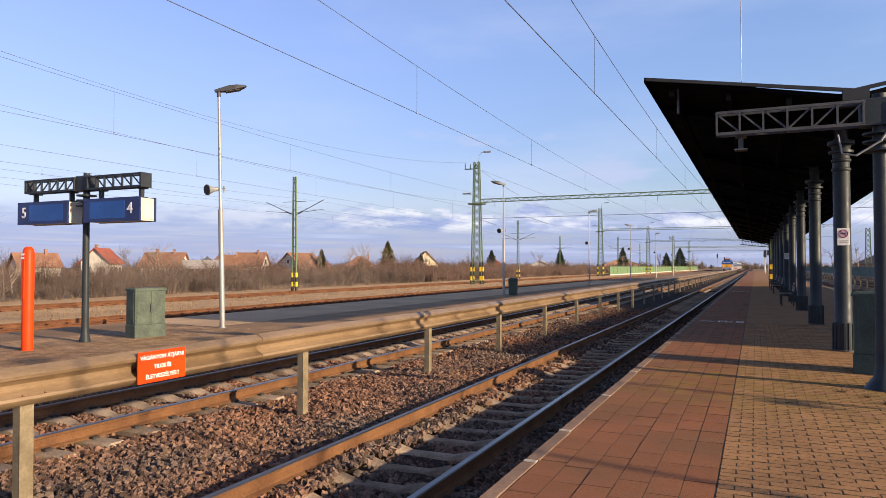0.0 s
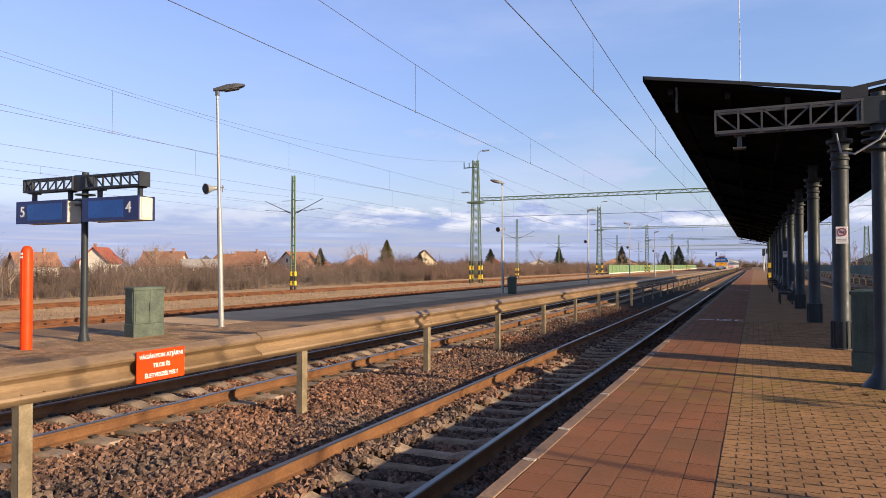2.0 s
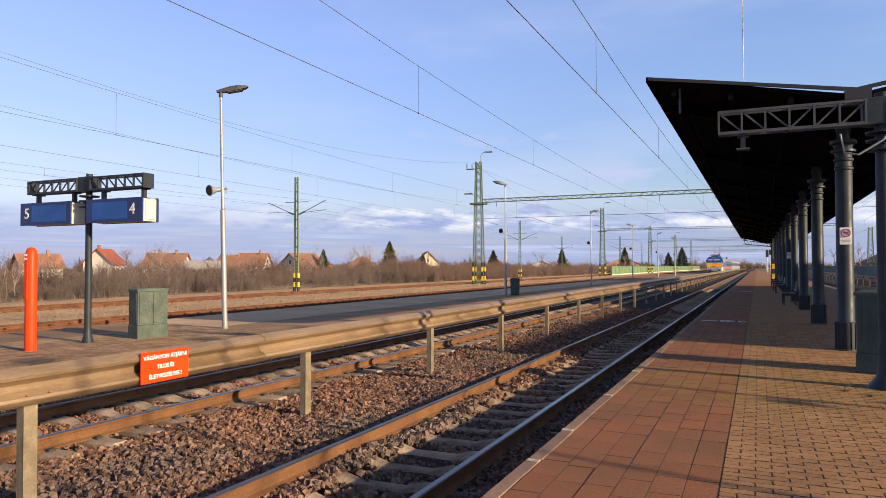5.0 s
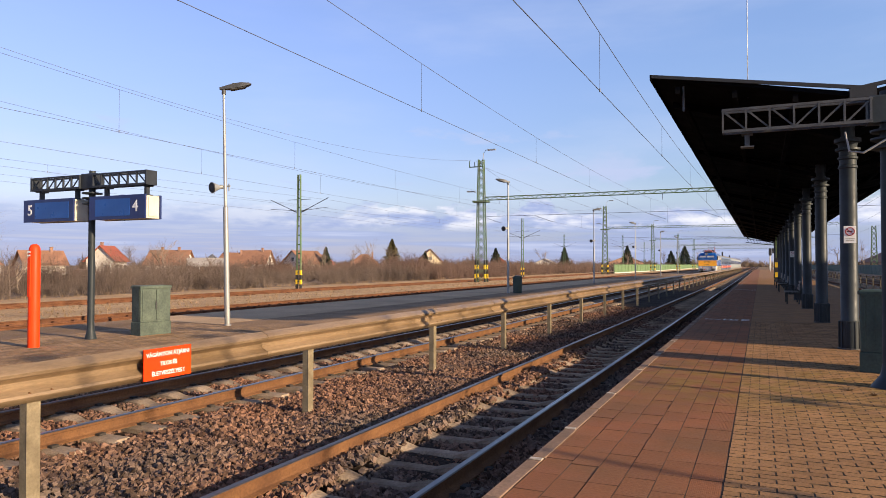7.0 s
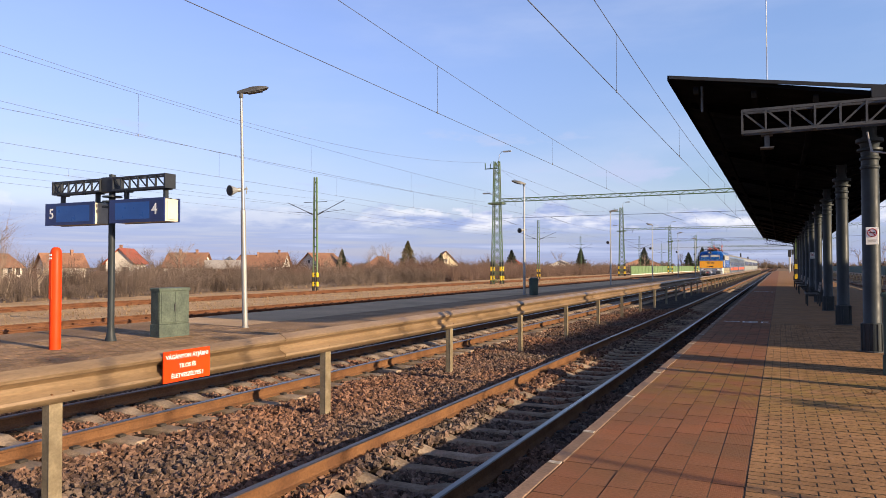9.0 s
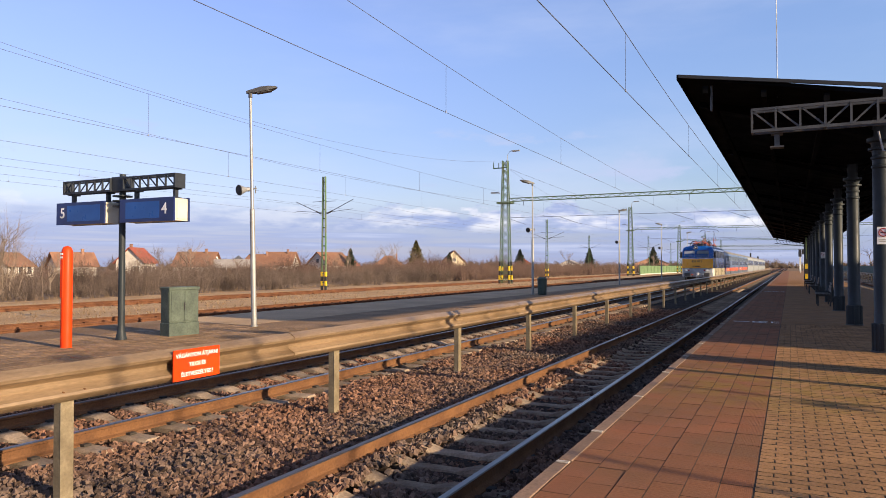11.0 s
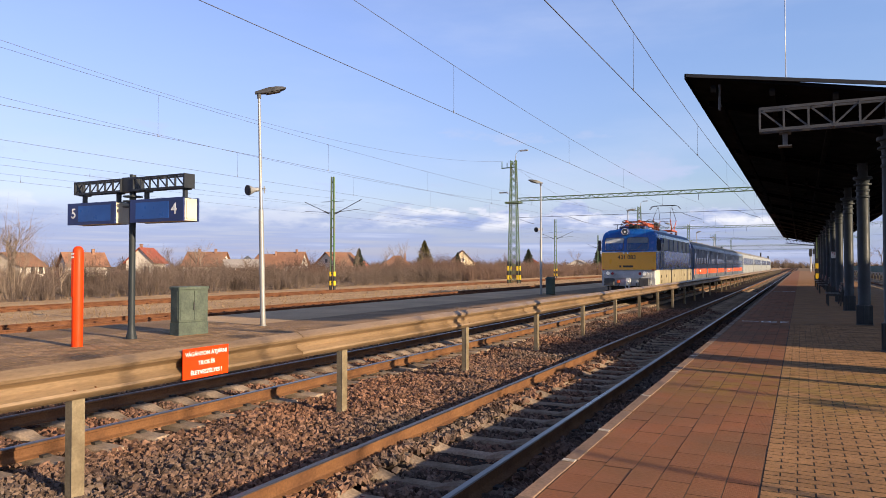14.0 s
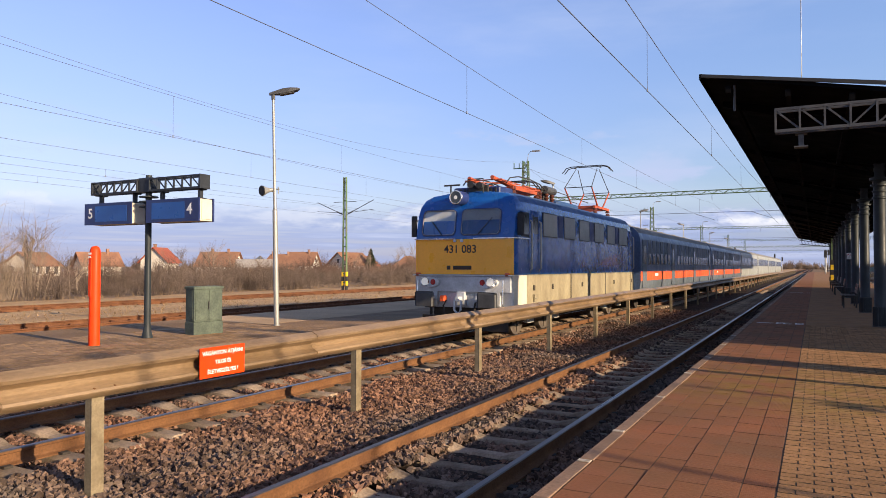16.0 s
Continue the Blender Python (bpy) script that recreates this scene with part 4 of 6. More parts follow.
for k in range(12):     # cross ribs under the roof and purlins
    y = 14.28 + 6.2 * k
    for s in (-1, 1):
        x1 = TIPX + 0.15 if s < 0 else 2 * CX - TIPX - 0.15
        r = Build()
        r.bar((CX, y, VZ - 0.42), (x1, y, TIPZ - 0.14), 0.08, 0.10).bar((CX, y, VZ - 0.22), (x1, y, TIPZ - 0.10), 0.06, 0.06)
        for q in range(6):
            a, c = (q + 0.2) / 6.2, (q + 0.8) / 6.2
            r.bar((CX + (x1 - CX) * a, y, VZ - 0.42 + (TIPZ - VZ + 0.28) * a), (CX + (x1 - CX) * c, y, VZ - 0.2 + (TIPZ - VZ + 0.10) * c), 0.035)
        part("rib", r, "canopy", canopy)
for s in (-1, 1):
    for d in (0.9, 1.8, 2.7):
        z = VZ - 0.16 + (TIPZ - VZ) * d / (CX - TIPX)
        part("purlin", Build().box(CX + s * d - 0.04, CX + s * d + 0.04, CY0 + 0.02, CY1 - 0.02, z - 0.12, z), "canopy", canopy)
gird = Build()
for s in (-1, 1):       # lattice girder that closes the far end
    gird.bar((CX, CY1, VZ - 0.5), (CX + s * 3.0, CY1, VZ - 0.15), 0.07).bar((CX, CY1, VZ - 0.2), (CX + s * 3.0, CY1, VZ + 0.3), 0.07)
    for q in range(9):
        gird.bar((CX + s * q / 3, CY1, VZ - 0.5 + 0.04 * q), (CX + s * (q + 0.6) / 3, CY1, VZ - 0.2 + 0.05 * (q + 0.6)), 0.04)
part("end_girder", gird, "girder", canopy)
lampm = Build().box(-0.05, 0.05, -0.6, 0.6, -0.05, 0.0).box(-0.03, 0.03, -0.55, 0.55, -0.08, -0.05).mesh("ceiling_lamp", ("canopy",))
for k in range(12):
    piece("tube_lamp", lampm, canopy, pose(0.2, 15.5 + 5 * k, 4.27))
part("downpipe", Build().cyl((-1.2, CY0 + 0.25, TIPZ - 0.18), (-1.2, CY0 + 0.25, TIPZ - 0.62), 0.022, n=8).cyl((-1.2, CY0 + 0.25, TIPZ - 0.10), (-1.2, CY0 + 0.25, TIPZ - 0.14), 0.03, n=8), "truss", canopy)

colb = Build().lathe(0, 0, [(0.0, 0.168), (0.50, 0.168), (0.505, 0.150), (0.52, 0.142), (3.20, 0.138), (3.22, 0.155), (3.25, 0.155), (3.27, 0.138), (3.36, 0.138), (3.38, 0.16),
                            (3.41, 0.16), (3.43, 0.138), (3.52, 0.14), (3.53, 0.20), (3.57, 0.20), (3.58, 0.14), (3.66, 0.16), (3.68, 0.215), (3.74, 0.215), (3.75, 0.12), (4.1, 0.12)], 24)
for k in range(14):     # fluted foot
    a = 2 * math.pi * k / 14
    colb.box(-0.012, 0.012, 0.155, 0.181, 0.02, 0.49, Matrix.Rotation(a, 4, "Z"))
colm = colb.mesh("column", ("column",), True)
footm = Build().lathe(0, 0, [(0.0, 0.2), (0.02, 0.2), (0.025, 0.17)], 20).mesh("foot_plate", ("truss",))
for k in range(12):
    y = 14.28 + 6.2 * k
    ob = piece("column", colm, canopy, pose(CX, y, 0))
    piece("foot_plate", footm, canopy, pose(CX, y, 0.001))

# notice on a column: no smoking board as plain ring and bar
for y, sc in ((14.28, 1.0), (14.28 + 6.2 * 4, 1.0)):
    n = thing("notice_board", pose(CX, y - 0.165, 2.02), "white prohibition notice fixed to a column", "sign", "notices")
    part("plate", Build().box(-0.095, 0.095, -0.012, 0.0, -0.145, 0.155, cut=0.003), "white", n)
    ring = Build()
    pts = [(0.068 * math.cos(2 * math.pi * k / 24), -0.016, 0.06 + 0.068 * math.sin(2 * math.pi * k / 24)) for k in range(25)]
    part("ring", ring.path(pts, 0.008, 5), "red_lens", n)
    part("bar", Build().bar((-0.048, -0.016, 0.108), (0.048, -0.016, 0.012), 0.012), "red_lens", n)
    part("pictogram", Build().box(-0.045, 0.04, -0.016, -0.012, 0.05, 0.068), "black", n)
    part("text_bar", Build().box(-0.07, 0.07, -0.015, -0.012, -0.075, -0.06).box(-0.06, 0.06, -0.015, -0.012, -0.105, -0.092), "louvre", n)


# ---- signposts with lattice arms ----
def signpost(x, y, label, boards, z0=3.03, z1=3.27, reach=1.63):
    s = thing("platform_signpost", pose(x, y, 0), label, "signpost", "platform signposts")
    part("post", Build().lathe(0, 0, [(0, 0.115 if boards else 0.22), (0.02, 0.112 if boards else 0.21), (0.14, 0.082 if boards else 0.12), (0.26, 0.068 if boards else 0.092), (0.30, 0.066 if boards else 0.088), (z1 + 0.10, 0.062 if boards else 0.084)], 20), "column", s, smooth=True)
    for z in (z0 - 0.34, z0 - 0.23, z0 - 0.13):
        part("collar", Build().lathe(0, 0, [(z, 0.10), (z + 0.005, 0.19), (z + 0.03, 0.19), (z + 0.035, 0.10)], 20), "column", s, smooth=True)
    part("hub", Build().box(-0.22, 0.22, -0.12, 0.12, z0 - 0.02, z1 + 0.04, cut=0.02), "sign_steel" if boards else "column", s)
    for d in (-1, 1):
        a = Build()
        x0, x1 = 0.18, reach
        yb = 0.08 if boards else 0.02
        for yy in (-0.14, yb):
            a.bar((d * x0, yy, z0), (d * x1, yy, z0), 0.03, 0.038).bar((d * x0, yy, z1), (d * x1, yy, z1), 0.03, 0.034)
        nb = 6
        for k in range(nb + 1):
            xx = x0 + (x1 - x0 - 0.02) * k / nb
            a.bar((d * (xx + 0.01), -0.14, z0), (d * (xx + 0.01), -0.14, z1), 0.024, 0.034)
            if k < nb:
                xn = x0 + (x1 - x0) * (k + 1) / nb
                up_first = k < 3 if not boards else True
                a.bar((d * xx, -0.13, z1 if up_first else z0), (d * xn, -0.13, z0 if up_first else z1), 0.016, 0.022)
        for xx in (x0, (x0 + x1) / 2, x1 - 0.01):
            a.bar((d * xx, -0.14, z0), (d * xx, yb, z0), 0.025).bar((d * xx, -0.14, z1), (d * xx, yb, z1), 0.025)
        if boards:
            a.box(min(d * x1, d * (x1 + 0.02)), max(d * x1, d * (x1 + 0.02)), -0.16, yb + 0.02, z0 - 0.02, z1 + 0.02)
        part("lattice_arm", a, "sign_steel" if boards else "truss", s)
        for xx in (0.42, 1.50) if boards else (1.58,):
            h = Build().box(d * xx - 0.07, d * xx + 0.07, -0.10, 0.10, z0 - 0.04, z0 - 0.01).box(d * xx - 0.03, d * xx + 0.03, -0.04, 0.04, z0 - 0.2, z0 - 0.03)
            h.box(d * xx - 0.08, d * xx + 0.08, -0.08, 0.08, z0 - 0.215, z0 - 0.198)
            part("hanger", h, "sign_steel" if boards else "truss", s)
    return s


far_sign = signpost(-12.2, 9.74, "dark lattice signpost carrying two blue track number boards", True)
for d, fig, nx in ((-1, "5", -0.55), (1, "4", 0.50)):
    xc = -1.04 if d < 0 else 0.92
    bd = thing("track_number_board", pose(-12.2 + xc, 9.74, 2.60), f"blue illuminated track number board showing {fig}, cream sides", "sign", "track number boards")
    part("case", Build().box(-0.73, 0.73, -0.165, 0.165, -0.225, 0.205, cut=0.008), "cream", bd)
    for s in (-1, 1):
        y0, y1 = (-0.20, -0.165) if s < 0 else (0.165, 0.20)
        part("frame", Build().box(-0.75, 0.75, y0, y1, -0.235, 0.225), "blue_frame", bd)
        part("field", Build().box(-0.58 if d > 0 else -0.40, 0.36 if d > 0 else 0.62, y0 - 0.004 if s < 0 else y1, y0 if s < 0 else y1 + 0.004, -0.17, 0.16), "blue_field", bd)
    lettering("figure", fig, 0.30, "letter_white", bd, facing(nx, -0.204, 0.0, "-y"))
    part("side_rib", Build().box(0.73, 0.745, -0.11, 0.12, -0.19, 0.17), "cream", bd)
near_sign = signpost(1.42, 10.0, "dark lattice signpost with bare arms beside the canopy", False, 3.25, 3.53, 1.88)
cab_b = Build()
cab_b.path([(0.15, -0.16, 3.3), (-0.02, -0.2, 3.02), (-0.28, -0.18, 2.86), (-0.42, -0.1, 2.9), (-0.46, -0.05, 3.15)], 0.014, 6)
part("cable", cab_b, "cable", near_sign)


# ---- small things on the platforms ----
def bollard_post():
    t = thing("marker_post", pose(-11.9, 8.33, 0), "tall bright orange plastic marker post with white labels", "post")
    part("body", Build().lathe(0, 0, [(0, 0.098), (1.72, 0.098), (1.79, 0.090), (1.84, 0.066), (1.86, 0.03)], 24), "orange", t, smooth=True)
    part("hatch", Build().box(-0.045, 0.035, -0.106, -0.085, 0.92, 1.62, cut=0.006), "orange", t)
    for z, h in ((1.70, 0.035), (1.64, 0.03), (1.52, 0.075)):
        part("label_plate", Build().box(-0.05, 0.02, -0.103, -0.082, z, z + h), "white", t)


def street_cabinet(name, x, y, w, d, h, m, label, turn=0, louvres=False):
    t = thing(name, pose(x, y, 0, 0, 0, turn), label, "cabinet")
    part("plinth", Build().box(-w / 2 - 0.01, w / 2 + 0.01, -d / 2 - 0.01, d / 2 + 0.01, 0, 0.28, cut=0.01), m, t)
    part("body", Build().box(-w / 2, w / 2, -d / 2, d / 2, 0.285, h - 0.05, cut=0.012), m, t)
    part("lid", Build().box(-w / 2 - 0.025, w / 2 + 0.025, -d / 2 - 0.025, d / 2 + 0.025, h - 0.06, h, cut=0.02), m, t)
    for s in (-1, 1):
        dy0, dy1 = (-d / 2 + 0.03, -0.004) if s < 0 else (0.004, d / 2 - 0.03)
        door = part("door", Build().box(w / 2, w / 2 + 0.016, dy0, dy1, 0.32, h - 0.09, cut=0.005), m, t)
    part("handle", Build().box(w / 2 + 0.016, w / 2 + 0.04, -0.025, 0.0, h * 0.52, h * 0.68, cut=0.006), "truss", door)
    if louvres:
        for k in range(7):
            xx = -w / 2 + 0.06 + (w - 0.12) * k / 6
            part("rib", Build().box(xx - 0.008, xx + 0.008, -d / 2 - 0.012, -d / 2, 0.34, h - 0.10), m, t)
    else:
        part("panel_edge", Build().box(-w / 2 + 0.05, w / 2 - 0.05, -d / 2 - 0.006, -d / 2, 0.34, h - 0.10), m, t)


def lamp_post(y, arm=1, speaker=True, x=-11.85, h=5.82, lean=0.0):
    t = thing("lamp_post", pose(x, y, 0, 0, -lean, 0), "slim galvanised platform lamp post with a flat head and a loudspeaker", "lamp post", "platform lamps")
    part("pole", Build().lathe(0, 0, [(0, 0.085), (0.02, 0.085), (0.03, 0.066), (2.9, 0.060), (2.92, 0.042), (h, 0.031)], 16), "pole", t, smooth=True)
    hd = Build()
    st = [(-0.10, 0.045, -0.01, 0.05), (0.05, 0.075, -0.03, 0.075), (0.25, 0.13, -0.05, 0.10), (0.45, 0.145, -0.045, 0.085), (0.62, 0.10, -0.02, 0.05), (0.68, 0.04, 0.0, 0.025)]
    v = []
    for s, w, lo, hi in st:
        v += [(s, -w, lo), (s, -w * 0.7, hi * 0.8), (s, 0, hi), (s, w * 0.7, hi * 0.8), (s, w, lo), (s, 0, lo)]
    hd.add(v, [(i * 6 + k, i * 6 + (k + 1) % 6, (i + 1) * 6 + (k + 1) % 6, (i + 1) * 6 + k) for i in range(5) for k in range(6)] + [(0, 1, 2, 3, 4, 5), (35, 34, 33, 32, 31, 30)])
    head = part("head", hd, "truss", t, smooth=True, at=pose(0, 0, h + 0.02, 0, -12, 40 if arm > 0 else 215))
    part("lens", Build().box(0.16, 0.52, -0.10, 0.10, -0.065, -0.045, cut=0.008), "truss", head)
    part("neck", Build().cyl((0, 0, h - 0.12), (0, 0, h + 0.06), 0.05, 0.05, 10), "truss", t)
    if speaker:
        sp = Build().cyl((-0.10, -0.07, 3.40), (-0.15, -0.29, 3.37), 0.045, 0.135, 16).cyl((-0.05, -0.02, 3.41), (-0.11, -0.09, 3.40), 0.055, 0.055, 12)
        part("loudspeaker", sp, "pole", t, smooth=True)
        part("loudspeaker_mouth", Build().cyl((-0.149, -0.288, 3.37), (-0.153, -0.306, 3.368), 0.128, 0.120, 16), "black", t)
        part("bracket", Build().bar((-0.06, 0, 3.42), (0.13, 0.03, 3.42), 0.03).bar((0.10, 0.02, 3.30), (0.10, 0.02, 3.48), 0.02), "pole", t)
    return t


bollard_post()
street_cabinet("switch_cabinet", -11.89, 10.97, 0.32, 0.72, 1.05, "far_box", "grey-green painted switch cabinet on brick paving", -8)
street_cabinet("switch_cabinet", 1.70, 11.52, 0.78, 0.66, 1.14, "green_box", "dark green ribbed switch cabinet beside the canopy", -14, True)
lamp_post(13.3, x=-11.88, lean=1.7)
for k, y in enumerate((34.7, 55.4, 75.5, 96, 117)):
    lamp_post(y, arm=-1 if k % 2 == 0 else 1, x=-12.1)
bin_ = thing("litter_bin", pose(-11.62, 34.8, 0), "dark green litter bin on the far platform", "litter bin")
part("body", Build().lathe(0, 0, [(0, 0.21), (0.02, 0.23), (0.78, 0.25), (0.80, 0.27), (0.84, 0.27), (0.85, 0.22)], 16), "green_box", bin_, smooth=True)
part("hood", Build().lathe(0, 0, [(0.85, 0.22), (0.90, 0.2), (0.92, 0.1)], 16), "green_box", bin_, smooth=True)
for y in (30.3, 43.0, 49.2, 55.4):
    bench = thing("platform_bench", pose(1.15, y, 0), "dark slatted platform bench between the columns", "bench", "benches under the canopy")
    for k in range(4):
        part("slat", Build().box(-0.32 + 0.12 * k, -0.22 + 0.12 * k, -0.9, 0.9, 0.43, 0.46, cut=0.005), "truss", bench)
    for k in range(3):
        part("back_slat", Build().box(0.16 + 0.02 * k, 0.19 + 0.02 * k, -0.9, 0.9, 0.52 + 0.12 * k, 0.62 + 0.12 * k), "truss", bench)
    for yy in (-0.75, 0.75):
        part("leg", Build().bar((-0.26, yy, 0), (-0.26, yy, 0.43), 0.05).bar((0.14, yy, 0), (0.22, yy, 0.86), 0.05).bar((-0.26, yy, 0.41), (0.16, yy, 0.41), 0.04), "black", bench)
sgnl = thing("striped_mast", pose(1.2, 66.0, 0), "green lattice mast with yellow and black warning stripes", "mast")
for k in range(5):
    part("band", Build().box(-0.11, 0.11, -0.10, 0.10, 0.42 * k, 0.42 * k + 0.42), "black" if k % 2 == 0 else "yellow", sgnl)
part("shaft", Build().box(-0.05, 0.05, -0.05, 0.05, 2.1, 8.0), "mast_green", sgnl)
for x, y in ((1.15, 9.3), (0.92, 9.55), (1.28, 8.9)):
    tuft = thing("grass_tuft", pose(x, y, 0), "small dry grass tuft in a paving joint", "grass", "tufts")
    g = Build()
    for q in range(40):
        a, l = rnd.uniform(0, 6.28), rnd.uniform(0.05, 0.16)
        g.add([(0.006, 0, 0), (-0.006, 0, 0), (l * math.cos(a), l * math.sin(a), rnd.uniform(0.01, 0.08))], [(0, 1, 2)])
    part("tuft", g, "straw", tuft)


# ---- overhead line ----
def lattice_mast(x, y, h, w0, w1, name, label, group, striped=True, z=-0.33):
    t = thing(name, pose(x, y, z), label, "mast", group)
    b = Build()
    n = max(6, int(h / 0.75))
    wz = lambda k: w0 + (w1 - w0) * k / n
    for sx in (-1, 1):
        for sy in (-1, 1):
            b.bar((sx * w0, sy * w0 * 0.7, 0), (sx * w1, sy * w1 * 0.7, h), 0.075)
    for k in range(n):
        a, c, z0, z1 = wz(k), wz(k + 1), h * k / n, h * (k + 1) / n
        s = 1 if k % 2 else -1
        for sy in (-1, 1):
            b.bar((-s * a, sy * a * 0.7, z0), (s * c, sy * c * 0.7, z1), 0.05)
            b.bar((s * a, sy * a * 0.7, z0), (-s * c, sy * c * 0.7, z1), 0.05)
        for sx in (-1, 1):
            b.bar((sx * a, -s * a * 0.7, z0), (sx * c, s * c * 0.7, z1), 0.05)
    part("lattice", b, "mast_green", t)
    if striped:
        for sx in (-1, 1):
            for sy in (-1, 1):
                for q in range(5):
                    k = (0.45 * q + 0.2) / h
                    wq = w0 + (w1 - w0) * k
                    part("stripe", Build().box(sx * wq - 0.075, sx * wq + 0.075, sy * wq * 0.7 - 0.075, sy * wq * 0.7 + 0.075, 0.45 * q, 0.45 * q + 0.45), "black" if q % 2 == 0 else "yellow", t)
    return t


HUNG = {-23.4: 7.45, -18.2: 7.7, -7.93: 7.3, -3.29: 7.35, 6.3: 7.4, 10.9: 7.4}      # heights at which the messenger wires hang
PORTALS = (64.5, 125.0, 185.5, 246.0, 306.5)
for i, y in enumerate(PORTALS):
    t = lattice_mast(-25.3, y, 12.3, 0.52, 0.25, "portal_mast", "tall green lattice portal mast with striped feet", "portal masts")
    part("lamp_arm", Build().path([(0.2, 0, 12.3), (0.25, 0, 12.9), (0.5, 0, 13.2), (0.9, 0, 13.25)], 0.03).box(0.7, 1.5, -0.12, 0.12, 13.15, 13.28), "pole", t)
    part("cross_arm", Build().bar((-1.3, 0, 11.6), (0.3, 0, 11.6), 0.09).bar((-1.25, 0, 11.6), (-1.25, 0, 12.2), 0.07).bar((-0.7, 0, 11.6), (-0.7, 0, 12.1), 0.06), "mast_green", t)
    if i < 2:
        part("side_lamp", Build().bar((-0.3, 0, 8.9), (-0.8, 0, 9.1), 0.05).box(-1.5, -0.7, -0.12, 0.12, 9.08, 9.2), "pole", t)
    part("beam_seat", Build().box(-0.75, 0.75, -0.5, 0.5, 8.0, 8.16), "mast_green", t)
    beam_t = thing("portal_beam", pose(-24.8, y, 7.88), "long green lattice portal beam over the tracks", "gantry", "portal beams")
    bb = Build()
    L, hh, ww = 38.4, 0.31, 0.16
    for zz in (0, hh):
        for yy in (-ww, ww):
            bb.bar((0, yy, zz), (L, yy, zz), 0.055)
    nseg = 84
    for k in range(nseg):
        x0, x1 = L * k / nseg, L * (k + 1) / nseg
        for yy in (-ww, ww):
            bb.bar((x0, yy, 0 if k % 2 else hh), (x1, yy, hh if k % 2 else 0), 0.032)
        bb.bar((x0, -ww if k % 2 else ww, hh), (x1, ww if k % 2 else -ww, hh), 0.03)
    part("lattice", bb, "mast_green", beam_t)
    for cx in HUNG:
        part("hanger", Build().bar((cx + 24.8, 0, 0.0), (cx + 24.8, 0, HUNG[cx] - 7.88), 0.035), "wire", beam_t)
    t2 = lattice_mast(13.2, y, 9.2, 0.5, 0.3, "portal_mast", "green lattice portal mast beyond the canopy", "portal masts", False)
    cross = thing("cross_span", pose(0, y - 0.2, 0), "thin cross-span wire carrying the registration arms", "wire", "cross spans")
    part("span", Build().path([(-24.8, 0, 6.25), (13, 0, 6.2)], 0.018, 4), "wire", cross)
    for cx in list(HUNG)[:5]:
        part("registration_arm", Build().path([(cx - 1.5, 0, 6.2), (cx, 0, 5.65), (cx + 0.3, 0, 5.55)], 0.016, 5), "wire", cross)
MASTS = ((-30.1, 41.0), (-30.3, 93.0), (-38.2, 146.0), (-27.0, 152.0), (-30.3, 205.0))
for i, (mx, y) in enumerate(MASTS):
    t = thing("catenary_mast", pose(mx, y, -0.25), "narrow green steel catenary mast with striped foot and two arms", "mast", "single masts")
    b = Build()
    for s in (-1, 1):
        b.bar((s * 0.17, 0, 0), (s * 0.10, 0, 8.2), 0.075, 0.13)
    for k in range(12):
        b.box(-0.16, 0.16, -0.03, 0.03, 0.5 + 0.66 * k, 0.58 + 0.66 * k)
    part("shaft", b, "mast_green", t)
    for s in (-1, 1):
        for q in range(4):
            part("stripe", Build().box(s * 0.168 - 0.056, s * 0.168 + 0.056, -0.088, 0.088, 0.33 * q, 0.33 * q + 0.33), "black" if q % 2 == 0 else "yellow", t)
        a = Build().path([(s * 0.1, 0, 5.45), (s * 2.5, 0, 6.45)], 0.024, 6).path([(s * 0.1, 0, 6.4), (s * 1.0, 0, 6.4)], 0.02, 5).path([(s * 0.2, 0, 5.6), (s * 2.5, 0, 5.78)], 0.016, 5)
        a.cyl((s * 0.3, 0, 5.53), (s * 0.7, 0, 5.70), 0.05, 0.05, 8)
        part("bracket_arm", a, "truss", t)
for x, y, h in ((15.0, 118, 7.5), (14.2, 150, 7.5)):
    lattice_mast(x, y, h, 0.45, 0.25, "lattice_mast", "green lattice mast beyond the canopy columns", "masts beyond the canopy", True)


def catenary(cx, zc, zm, drops, sag=0.5, skew=0.0, y0=-26.0, span=60.5, offset=4.0, n=6, r=0.009):
    """A contact wire and the messenger wire above it, span by span, with droppers."""
    t = thing("overhead_line", pose(cx, 0, 0, 0, 0, skew), "overhead contact wire with messenger wire and droppers", "wire", "overhead lines")
    part("contact_wire", Build().cyl((0, y0, zc), (0, y0 + 380, zc), r, r, 5), "wire", t)
    lo = offset
    zz = lambda y: zm + 4 * sag * (((y - lo) / span) % 1.0 - 0.5) ** 2
    part("messenger_wire", Build().path([(0, y0 + 4 * k, zz(y0 + 4 * k)) for k in range(95)], r * 0.9, 5), "wire", t)
    for y in drops:
        part("dropper", Build().cyl((0, y, zc), (0, y, zz(y)), r * 0.62, r * 0.62, 4, False).cyl((0, y, zc - 0.02), (0, y, zc + 0.05), 0.016, 0.016, 6), "wire", t)


near_drops = [5.4 + 10.4 * k for k in range(16)]
catenary(-3.41, 5.45, 6.52, near_drops, 0.9, skew=-0.37, offset=1.75, r=0.0095)
catenary(-7.93, 5.46, 6.38, [16.0, 26.06, 35.4, 46.5, 57, 68, 78, 89, 100], 0.74, offset=5.0, r=0.0075)
catenary(-18.2, 5.63, 6.65, [6, 15.46, 24.46, 33.5, 42.4, 55, 66, 77], 0.60, offset=6.75, r=0.0065)
catenary(-23.4, 5.66, 6.71, [24.42, 33.93, 43.45, 54], 0.83, offset=3.25, r=0.0065)
